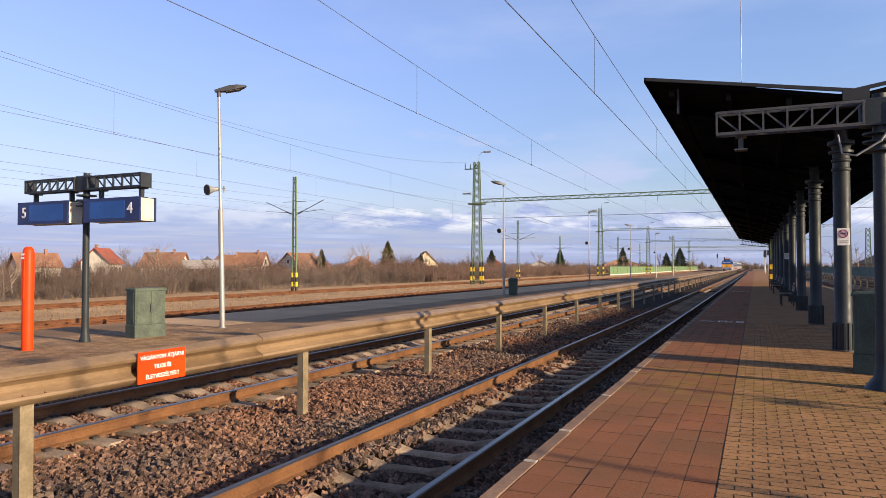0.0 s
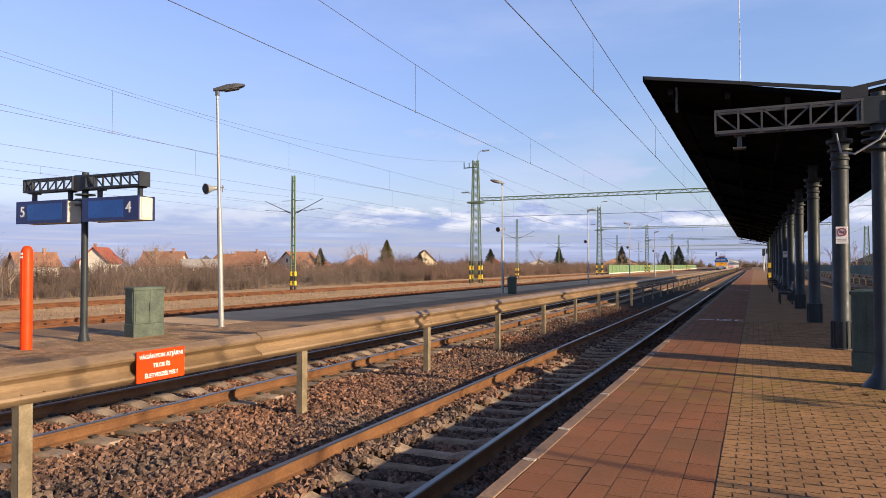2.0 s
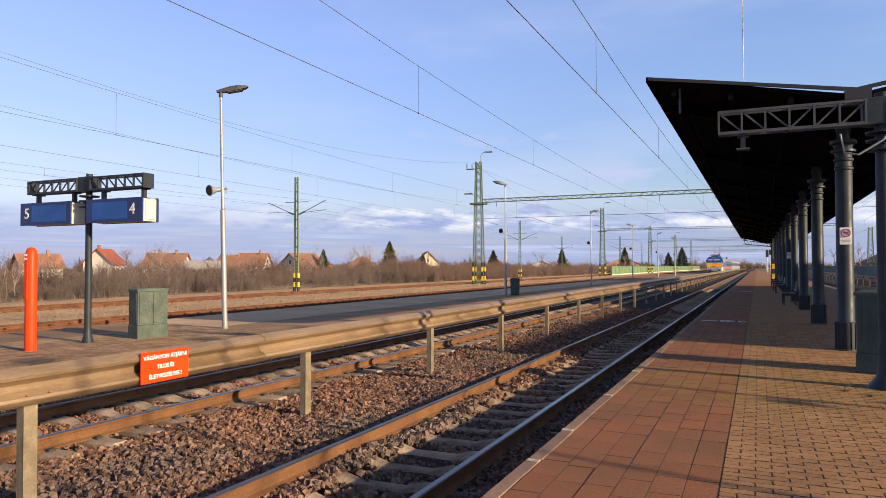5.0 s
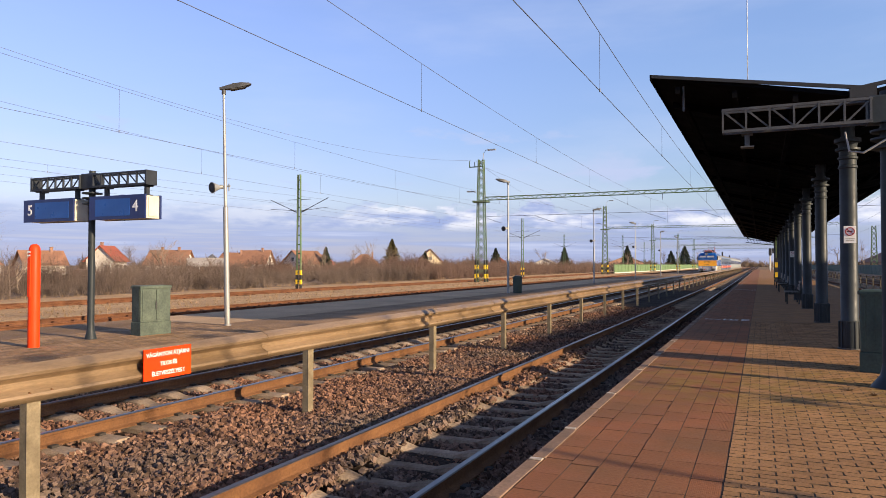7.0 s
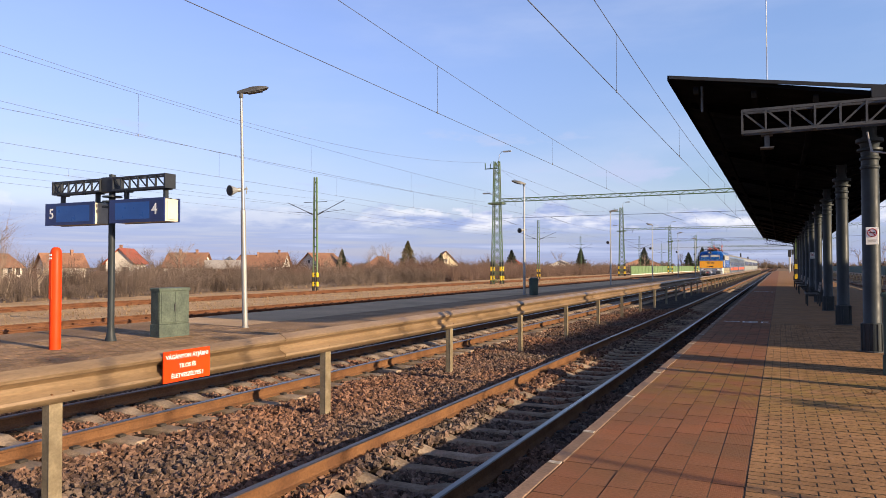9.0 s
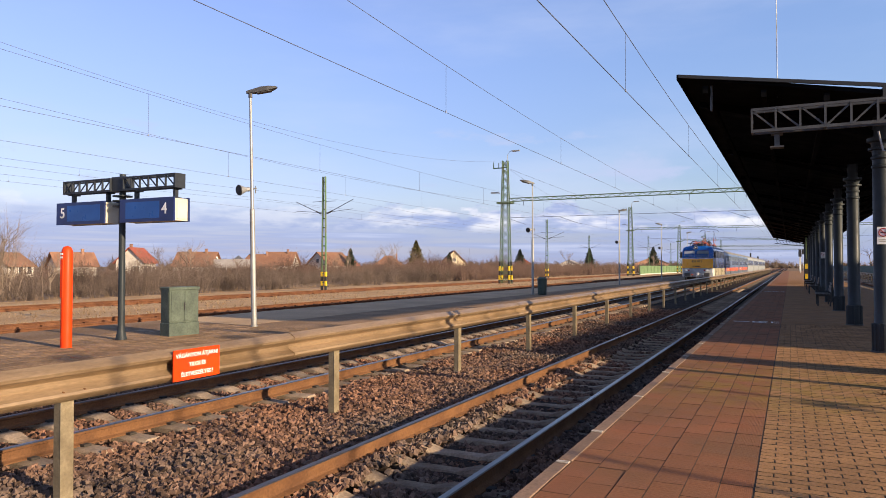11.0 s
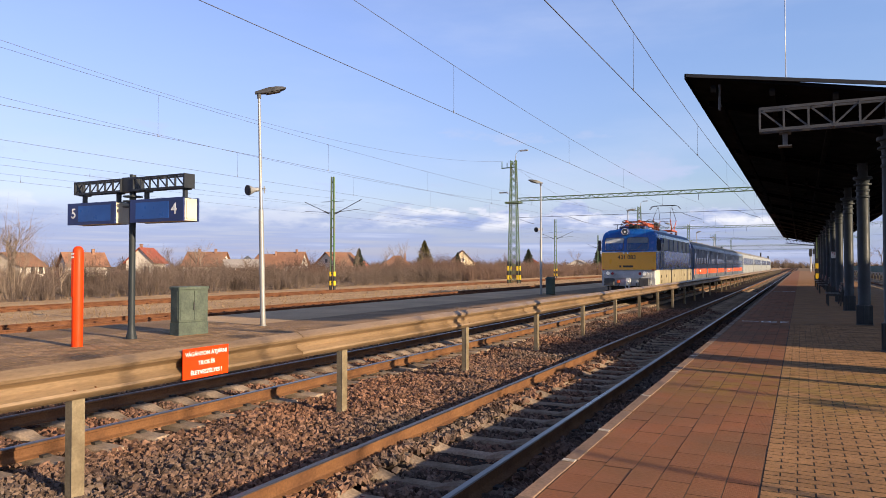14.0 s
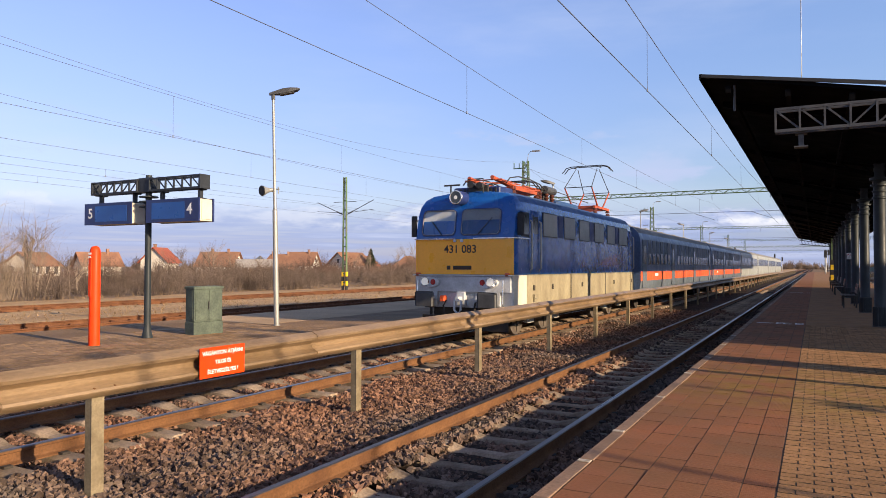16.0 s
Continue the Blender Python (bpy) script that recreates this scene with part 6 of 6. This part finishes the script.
        part("cab_dark", Build().add([(x, -0.010, z) for x, y, z in ii], [tuple(range(16))]), "cab_dim", win)
        pane_ = part("glazing", Build().add([(x, -0.018, z) for x, y, z in ii], [tuple(range(16))]), "glass", win)
        pane_.visible_shadow = False
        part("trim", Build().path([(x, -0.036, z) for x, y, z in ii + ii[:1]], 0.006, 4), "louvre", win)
        part("wiper", Build().path([(0.12, -0.05, -h + 0.02), (-0.22, -0.055, 0.05)] if x0 < -0.5 else [(-0.05, -0.05, -h + 0.02), (0.32, -0.055, 0.10)], 0.012, 5), "black", win)
    # lamps
    top = part("top_headlamp", Build().cyl((-0.14, -0.10, 3.60), (-0.14, 0.30, 3.60), 0.175, 0.18, 24).cyl((-0.14, -0.15, 3.60), (-0.14, -0.12, 3.60), 0.165, 0.19, 24), "blue_frame", t, smooth=True)
    part("reflector", Build().cyl((-0.14, -0.156, 3.60), (-0.14, -0.152, 3.60), 0.155, 0.155, 24), "pane", top)
    part("rim", Build().path([(-0.14 + 0.165 * math.cos(a * 0.2618), -0.16, 3.60 + 0.165 * math.sin(a * 0.2618)) for a in range(25)], 0.018, 5), "chrome", top)
    part("bulb", Build().cyl((-0.14, -0.162, 3.60), (-0.14, -0.158, 3.60), 0.05, 0.05, 12), "white", top)
    for s in (-1, 1):
        xo, xi = s * 0.93 - 0.08, s * 0.70 - 0.08
        pod = Build()
        cx = (xo + xi) / 2
        pts = [(cx + 0.30 * math.cos(a * math.pi / 12), 1.44 + 0.15 * math.sin(a * math.pi / 12)) for a in range(24)]
        pod.add([(x, -0.185, z) for x, z in [(cx + (x - cx) * 0.92, 1.44 + (z - 1.44) * 0.92) for x, z in pts]] + [(x, -0.09, z) for x, z in pts], [(k, (k + 1) % 24, 24 + (k + 1) % 24, 24 + k) for k in range(24)] + [tuple(range(24))])
        pd = part("lamp_pod", pod, "loco_grey", t)
        part("headlight", Build().cyl((xo, -0.215, 1.45), (xo, -0.185, 1.45), 0.095, 0.115, 18), "lit", pd, "lit headlight")
        part("headlight_rim", Build().path([(xo + 0.112 * math.cos(a * 0.3491), -0.205, 1.45 + 0.112 * math.sin(a * 0.3491)) for a in range(19)], 0.016, 5), "chrome", pd)
        part("tail_light", Build().cyl((xi, -0.205, 1.44), (xi, -0.185, 1.44), 0.06, 0.075, 16), "red_lens", pd, "dark red tail light")
        bf = Build().cyl((s * 0.875, 0.0, 1.02), (s * 0.875, -0.42, 1.02), 0.12, 0.10, 14).box(s * 0.875 - 0.18, s * 0.875 + 0.18, -0.10, 0.0, 0.85, 1.2)
        buf = part("buffer", bf, "loco_grey", t)
        part("buffer_plate", Build().box(s * 0.875 - 0.27, s * 0.875 + 0.27, -0.50, -0.42, 0.83, 1.21, cut=0.05), "truss", buf)
        part("pilot_light", Build().box(s * 1.26 - 0.05, s * 1.26 + 0.05, -0.16, -0.06, 1.60, 1.68, cut=0.01), "coach_red", t)
        part("hose", Build().path([(s * 0.42, -0.12, 0.98), (s * 0.44, -0.24, 0.85), (s * 0.42, -0.22, 0.62), (s * 0.36, -0.14, 0.58)], 0.025, 6), "underframe", t)
        part("hose_valve", Build().box(s * 0.5 - 0.06, s * 0.5 + 0.06, -0.22, -0.05, 0.95, 1.10, cut=0.01), "coach_red" if s < 0 else "loco_grey", t)
        part("hand_rail", Build().path([(s * 1.2, -0.18, 0.82), (s * 1.2, -0.26, 0.9), (s * 1.2, -0.22, 1.5)], 0.018, 6), "chrome", t)
        m_ = part("mirror", Build().box(s * 1.52 - 0.09, s * 1.52 + 0.09, 0.10, 0.16, 2.62, 3.18, cut=0.03), "frame_black", t)
        part("mirror_arm", Build().bar((s * 1.36, 0.18, 3.05), (s * 1.52, 0.14, 3.05), 0.03).bar((s * 1.36, 0.18, 2.75), (s * 1.52, 0.14, 2.75), 0.03), "frame_black", m_)
    hook = part("coupling", Build().box(-0.12, 0.12, -0.16, 0.0, 0.86, 1.20, cut=0.02).box(-0.05, 0.05, -0.36, -0.1, 0.98, 1.08, cut=0.01).path([(-0.09, -0.3, 1.0), (-0.09, -0.32, 0.75), (0, -0.32, 0.66), (0.09, -0.32, 0.75), (0.09, -0.3, 1.0)], 0.03, 6), "loco_grey", t)
    part("snow_plough", Build().box(-1.2, 1.2, 0.02, 0.12, 0.22, 0.58).box(-0.9, 0.9, 0.1, 0.5, 0.5, 0.8), "underframe", t)
    for s in (-1, 1):
        part("step_iron", Build().box(s * 1.15 - 0.18, s * 1.15 + 0.18, 0.25, 0.55, 0.36, 0.40).bar((s * 1.15, 0.4, 0.38), (s * 1.15, 0.4, 0.82), 0.05), "underframe", t)
    # lettering: the running number, and a bar for the operator's mark
    lettering("running_number", "431 083", 0.285, "letter_dark", t, facing(-0.08, -0.018, 2.275, "-y"))
    for x0, x1 in ((-0.46, -0.36), (-0.28, 0.24)):
        part("operator_mark", Build().box(x0, x1, -0.020, -0.012, 1.76, 1.86), "letter_dark", t)
    part("number_plate_fixing", Build().cyl((-0.22, -0.05, 2.50), (-0.22, 0, 2.50), 0.045, 0.045, 12).cyl((-0.02, -0.05, 2.50), (-0.02, 0, 2.50), 0.045, 0.045, 12), "chrome", t)
    # side: doors, rails and the row of panels
    for s in (-1, 1):
        x = s * W
        bx = lambda b_, a0, a1, y0, y1, z0, z1, c=0.0: b_.box(min(s * a0, s * a1), max(s * a0, s * a1), y0, y1, z0, z1, cut=c)
        cw = part("cab_window", bx(Build(), 1.42, 1.462, 0.34, 0.86, 2.60, 3.22, 0.012), "frame_black", t)
        part("glazing", bx(Build(), 1.462, 1.466, 0.39, 0.81, 2.66, 3.16), "pane", cw)
        dr = part("cab_door", bx(Build(), 1.43, 1.458, 1.02, 1.58, 1.68, 3.30, 0.01), "loco_blue", t)
        part("door_window", bx(Build(), 1.458, 1.463, 1.12, 1.48, 2.70, 3.15), "pane", dr)
        for yy in (0.96, 1.63):
            part("grab_rail", Build().path([(s * 1.45, yy, 1.75), (s * 1.50, yy, 1.78), (s * 1.50, yy, 3.0), (s * 1.45, yy, 3.03)], 0.024, 6), "cream", t)
        for y0, y1 in ((1.92, 3.05), (3.70, 4.72), (5.18, 6.22), (6.86, 7.98), (8.46, 9.48), (10.12, 11.30)):
            fr_ = part("side_panel", bx(Build(), 1.43, 1.462, y0 - 0.03, y1 + 0.03, 2.64, 3.31, 0.012), "frame_black", t)
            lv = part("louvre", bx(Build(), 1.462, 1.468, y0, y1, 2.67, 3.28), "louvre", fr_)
        for y0, y1 in ((3.18, 3.6), (6.34, 6.74), (9.6, 10.0)):
            part("vent", bx(Build(), 1.43, 1.459, y0, y1, 2.66, 3.30, 0.008), "blue_frame", t)
        part("rear_door", bx(Build(), 1.43, 1.459, 11.62, 12.15, 1.68, 3.25, 0.01), "loco_blue", t)
        part("grab_rail", Build().path([(s * 1.45, 12.28, 1.75), (s * 1.50, 12.28, 1.78), (s * 1.50, 12.28, 3.0), (s * 1.45, 12.28, 3.03)], 0.024, 6), "cream", t)
    # roof gear
    part("roof_grille", Build().box(-0.6, 0.75, 0.62, 1.5, 3.66, 3.93, cut=0.03), "blue_frame", t)
    for k in range(10):
        part("grille_slot", Build().box(-0.52 + 0.125 * k, -0.47 + 0.125 * k, 0.60, 0.63, 3.77, 3.89), "black", t)
    part("roof_hood", Build().box(-0.75, 0.75, 5.2, 7.4, 3.70, 3.95, cut=0.06), "loco_roof", t)
    part("horn", Build().cyl((0.1, 0.2, 3.95), (0.1, 0.55, 3.95), 0.09, 0.04, 12).cyl((0.35, 0.2, 3.92), (0.35, 0.55, 3.92), 0.09, 0.04, 12).box(-0.05, 0.5, 0.4, 0.5, 3.66, 3.95), "black", t)
    part("aerial", Build().bar((-0.72, 0.7, 3.6), (-0.72, 0.7, 4.02), 0.03).bar((-0.92, 0.7, 4.02), (-0.45, 0.7, 4.02), 0.04), "black", t)
    part("roof_frame", Build().path([(-0.02, 0.30, 3.74), (-0.02, 0.30, 4.10), (0.42, 0.30, 4.10), (0.42, 0.30, 3.74)], 0.016, 5), "black", t)

    def pantograph(yc, raised):
        zb = 4.12 if raised else 4.02
        insul = Build()
        for sx in (-0.55, 0.55):
            for sy in (-0.9, 0.9):
                for q in range(4):
                    insul.cyl((sx, yc + sy, 3.66 + 0.11 * q), (sx, yc + sy, 3.74 + 0.11 * q), 0.10, 0.06, 10)
        pt = part("pantograph", insul, "insulator", t, "red-framed raised pantograph" if raised else "red-framed folded pantograph")
        bs = Build()
        for sx in (-0.55, 0.55):
            bs.bar((sx, yc - 1.0, zb), (sx, yc + 1.0, zb), 0.09)
        for sy in (-0.9, -0.3, 0.3, 0.9):
            bs.bar((-0.55, yc + sy, zb), (0.55, yc + sy, zb), 0.08)
        part("base_frame", bs, "panto_red", pt)
        head_z = 5.80 if raised else 4.30
        knee = 1.25 if raised else 1.7
        kz = (4.85 if raised else 4.18)
        paint = "black" if raised else "panto_red"
        for sy in (-1, 1):
            for sx in (-0.50, 0.50):
                part("lower_arm", Build().cyl((sx, yc + sy * 0.35, zb + 0.05), (sx * 1.05, yc + sy * knee, kz), 0.034, 0.024, 7), "panto_red", pt)
                part("upper_arm", Build().cyl((sx * 1.05, yc + sy * knee, kz), (sx * 0.85, yc + sy * 0.12, head_z - 0.1), 0.015, 0.012, 6), paint, pt)
            part("cross_tube", Build().cyl((-0.55, yc + sy * knee, kz), (0.55, yc + sy * knee, kz), 0.016, 0.016, 6), paint, pt)
            if not raised:
                part("brace", Build().cyl((-0.52, yc + sy * knee, kz), (0.45, yc + sy * 0.12, head_z - 0.1), 0.016, 0.016, 5), paint, pt)
        hd = Build()
        for sy in (-0.14, 0.14):
            hd.path([(-0.98, yc + sy, head_z - 0.24), (-0.82, yc + sy, head_z - 0.05), (-0.6, yc + sy, head_z), (0.6, yc + sy, head_z), (0.82, yc + sy, head_z - 0.05), (0.98, yc + sy, head_z - 0.24)], 0.018, 6)
        hd.bar((-0.5, yc - 0.14, head_z - 0.05), (-0.5, yc + 0.14, head_z - 0.05), 0.03).bar((0.5, yc - 0.14, head_z - 0.05), (0.5, yc + 0.14, head_z - 0.05), 0.03)
        part("collector_head", hd, "black", pt)

    pantograph(2.9, False)
    pantograph(11.0, True)
    bus = Build()
    for x in (0.35, -0.1):
        bus.path([(x, 3.8, 4.3), (x, 5.2, 4.35), (x, 7.5, 4.3), (x, 9.9, 4.25)], 0.013, 6)
    part("roof_busbar", bus, "underframe", t)
    br = Build()
    for k in range(5):
        br.cyl((0.45, 4.3 + 0.16 * k, 3.7), (0.45, 4.3 + 0.16 * k, 4.12), 0.05, 0.035, 8)
    br.box(0.30, 0.60, 4.2, 5.1, 4.12, 4.24, cut=0.03)
    part("circuit_breaker", br, "black", t)
    bow = Build()       # the folded head lies as a flat bow over the frame
    for sx in (-0.62, 0.66):
        bow.path([(sx, 1.25, 4.08), (sx, 1.5, 4.24), (sx, 2.1, 4.34), (sx, 2.9, 4.36), (sx, 3.8, 4.30), (sx, 4.6, 4.10)], 0.018, 6)
    part("folded_bow", bow, "black", t)
    spring = Build()
    for sx in (-0.32, 0.36):
        spring.cyl((sx, 1.0, 4.22), (sx, 2.3, 4.10), 0.055, 0.055, 10).cyl((sx, 2.5, 4.12), (sx, 4.4, 4.20), 0.045, 0.06, 10)
    part("spring_case", spring, "panto_red", t)
    for yy in (3.9, 4.5, 5.0):
        part("roof_insulator", Build().lathe(0.62, yy, [(3.70, 0.05), (3.74, 0.085), (3.79, 0.05), (3.84, 0.085), (3.89, 0.05), (3.94, 0.085), (3.99, 0.05), (4.04, 0.085), (4.10, 0.05)], 12), "insulator", t, smooth=True)
    part("isolator", Build().cyl((0.62, 4.3, 4.20), (0.62, 5.15, 4.20), 0.12, 0.12, 12), "truss", t)
    # running gear
    for yc in (2.6, L - 2.6):
        bg = part("bogie", Build().box(-1.12, -1.0, yc - 1.7, yc + 1.7, 0.42, 0.80, cut=0.03).box(1.0, 1.12, yc - 1.7, yc + 1.7, 0.42, 0.80, cut=0.03).box(-1.0, 1.0, yc - 0.3, yc + 0.3, 0.4, 0.75), "underframe", t)
        for d in (-1.05, 1.05):
            for x in (-1.26, 1.10):
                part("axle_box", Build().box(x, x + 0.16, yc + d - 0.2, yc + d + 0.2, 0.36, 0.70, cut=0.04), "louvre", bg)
            ws = Build()
            for s in (-1, 1):
                ws.cyl((s * 0.68, 0, 0), (s * 0.82, 0, 0), 0.52, 0.50, 28).cyl((s * 0.82, 0, 0), (s * 0.90, 0, 0), 0.16, 0.12, 12)
                for q in range(6):
                    a = q * math.pi / 3
                    ws.bar((s * 0.825, 0.15 * math.cos(a), 0.15 * math.sin(a)), (s * 0.825, 0.42 * math.cos(a), 0.42 * math.sin(a)), 0.05, 0.03)
            ws.cyl((-0.8, 0, 0), (0.8, 0, 0), 0.09, 0.09, 10)
            w = part("wheelset", ws, "wheel", t, at=pose(0, yc + d, 0.52))
            WHEELSETS.append((w, yc + d))
    part("underframe", Build().box(-1.1, 1.1, 4.6, L - 4.6, 0.4, 0.82, cut=0.04).box(-1.3, 1.3, 0.3, L - 0.3, 0.75, 0.82), "underframe", t)
    return t


def coach(first_y, style, label):
    t = thing("passenger_coach", pose(TRACKS[1], 15.8 + first_y, RAIL), label, "railway coach", "coaches")
    L, W = 22.3, 1.41
    side, skirt_c = ("coach_blue", "coach_grey") if style == "band" else ("coach_white", "coach_white")
    b = Build()
    prof = [(W * 0.96, 0.86), (W, 1.24), (W, 1.64), (W, 2.05), (W, 2.75), (W * 0.985, 3.05), (W * 0.93, 3.28), (W * 0.78, 3.50), (W * 0.5, 3.66), (0, 3.74)]
    full = prof + [(-x, z) for x, z in reversed(prof[:-1])]
    n = len(full)
    b.v = [(x, y, z) for y in (0, L) for x, z in full]
    for k in range(n):
        q = k if k < n - 1 else -1
        kk = min(k, n - 2 - k)
        idx = 3 if kk >= 6 else (1 if kk == 1 else (2 if kk == 0 else 0))
        b.f.append((k, (k + 1) % n, n + (k + 1) % n, n + k))
        b.m.append(2 if k == n - 1 else idx)
    b.f += [tuple(range(n - 1, -1, -1)), tuple(range(n, 2 * n))]
    b.m += [0, 0]
    part("body", b, (side, "coach_red" if style == "band" else "coach_white", skirt_c, "coach_roof"), t, smooth=True)
    for s in (-1, 1):
        bx = lambda a0, a1, y0, y1, z0, z1: Build().box(min(s * a0, s * a1), max(s * a0, s * a1), y0, y1, z0, z1)
        for yy in (0.35, 7.2, 14.4, L - 1.15) if style == "band" else (0.35, L - 1.15):
            dr = part("door", bx(W - 0.02, W + 0.015, yy, yy + 0.8, 0.95, 3.0), skirt_c, t)
            part("door_window", bx(W + 0.015, W + 0.02, yy + 0.15, yy + 0.65, 1.95, 2.75), "pane", dr)
        if style == "band":
            for k in range(22):
                yy = 1.5 + k * 0.92
                if any(abs(yy + 0.3 - d - 0.4) < 0.75 for d in (7.2, 14.4, L - 1.15)):
                    continue
                wf = part("window", bx(W - 0.02, W + 0.012, yy, yy + 0.62, 1.92, 3.02), skirt_c, t)
                part("pane", bx(W + 0.012, W + 0.017, yy + 0.05, yy + 0.57, 1.96, 2.42), "pane", wf)
            part("figure_mark", bx(W + 0.002, W + 0.006, 3.0, 3.7, 1.42, 1.54), "letter_white", t)
        else:
            for k in range(11):
                yy = 1.75 + k * 1.72
                wf = part("window", bx(W - 0.02, W + 0.012, yy, yy + 1.35, 1.92, 2.85), "coach_grey", t)
                part("pane", bx(W + 0.012, W + 0.017, yy + 0.06, yy + 1.29, 1.98, 2.80), "pane", wf)
    for yc in (2.8, L - 2.8):
        part("bogie", Build().box(-1.1, 1.1, yc - 1.5, yc + 1.5, 0.35, 0.75, cut=0.05).cyl((-0.85, yc - 1.2, 0.46), (0.85, yc - 1.2, 0.46), 0.46, 0.46, 20).cyl((-0.85, yc + 1.2, 0.46), (0.85, yc + 1.2, 0.46), 0.46, 0.46, 20), "underframe", t)
    part("underframe", Build().box(-1.0, 1.0, 5, L - 5, 0.4, 0.86, cut=0.05), "underframe", t)
    part("gangway", Build().box(-0.55, 0.55, -0.32, 0.0, 1.0, 3.3, cut=0.05).box(-0.55, 0.55, L, L + 0.2, 1.0, 3.3), "frame_black", t)
    for k in range(5):
        part("roof_vent", Build().box(-0.2, 0.2, 3 + 4 * k, 3.5 + 4 * k, 3.70, 3.84, cut=0.04), "coach_roof", t)
    return t


WHEELSETS = []
LOCO = locomotive()
COACHES = [(13.95 + 22.75 * k, coach(13.95 + 22.75 * k, "band" if k < 2 else "white",
            "blue-grey coach with an orange-red band and grey roof" if k < 2 else "white passenger coach with a row of dark windows")) for k in range(6)]


def run(t):
    """How far along the line the nose of the train stands at a time: it slows as it comes in."""
    s = t - 16.0
    return 15.80 - 9.875 * s + 0.1957 * s * s - 0.001237 * s ** 3


def motions():
    times = [0.5 * k for k in range(33)]
    walk(LOCO, [(t, pose(TRACKS[1], run(t), RAIL)) for t in times])
    for ahead, c in COACHES:
        walk(c, [(t, pose(TRACKS[1], run(t) + ahead, RAIL)) for t in times])
    turns = [k / 30 for k in range(481)]
    for w, y in WHEELSETS:
        walk(w, [(t, pose(0, y, 0.52, math.degrees((run(0) - run(t)) / 0.52), 0, 0)) for t in turns])


motions()
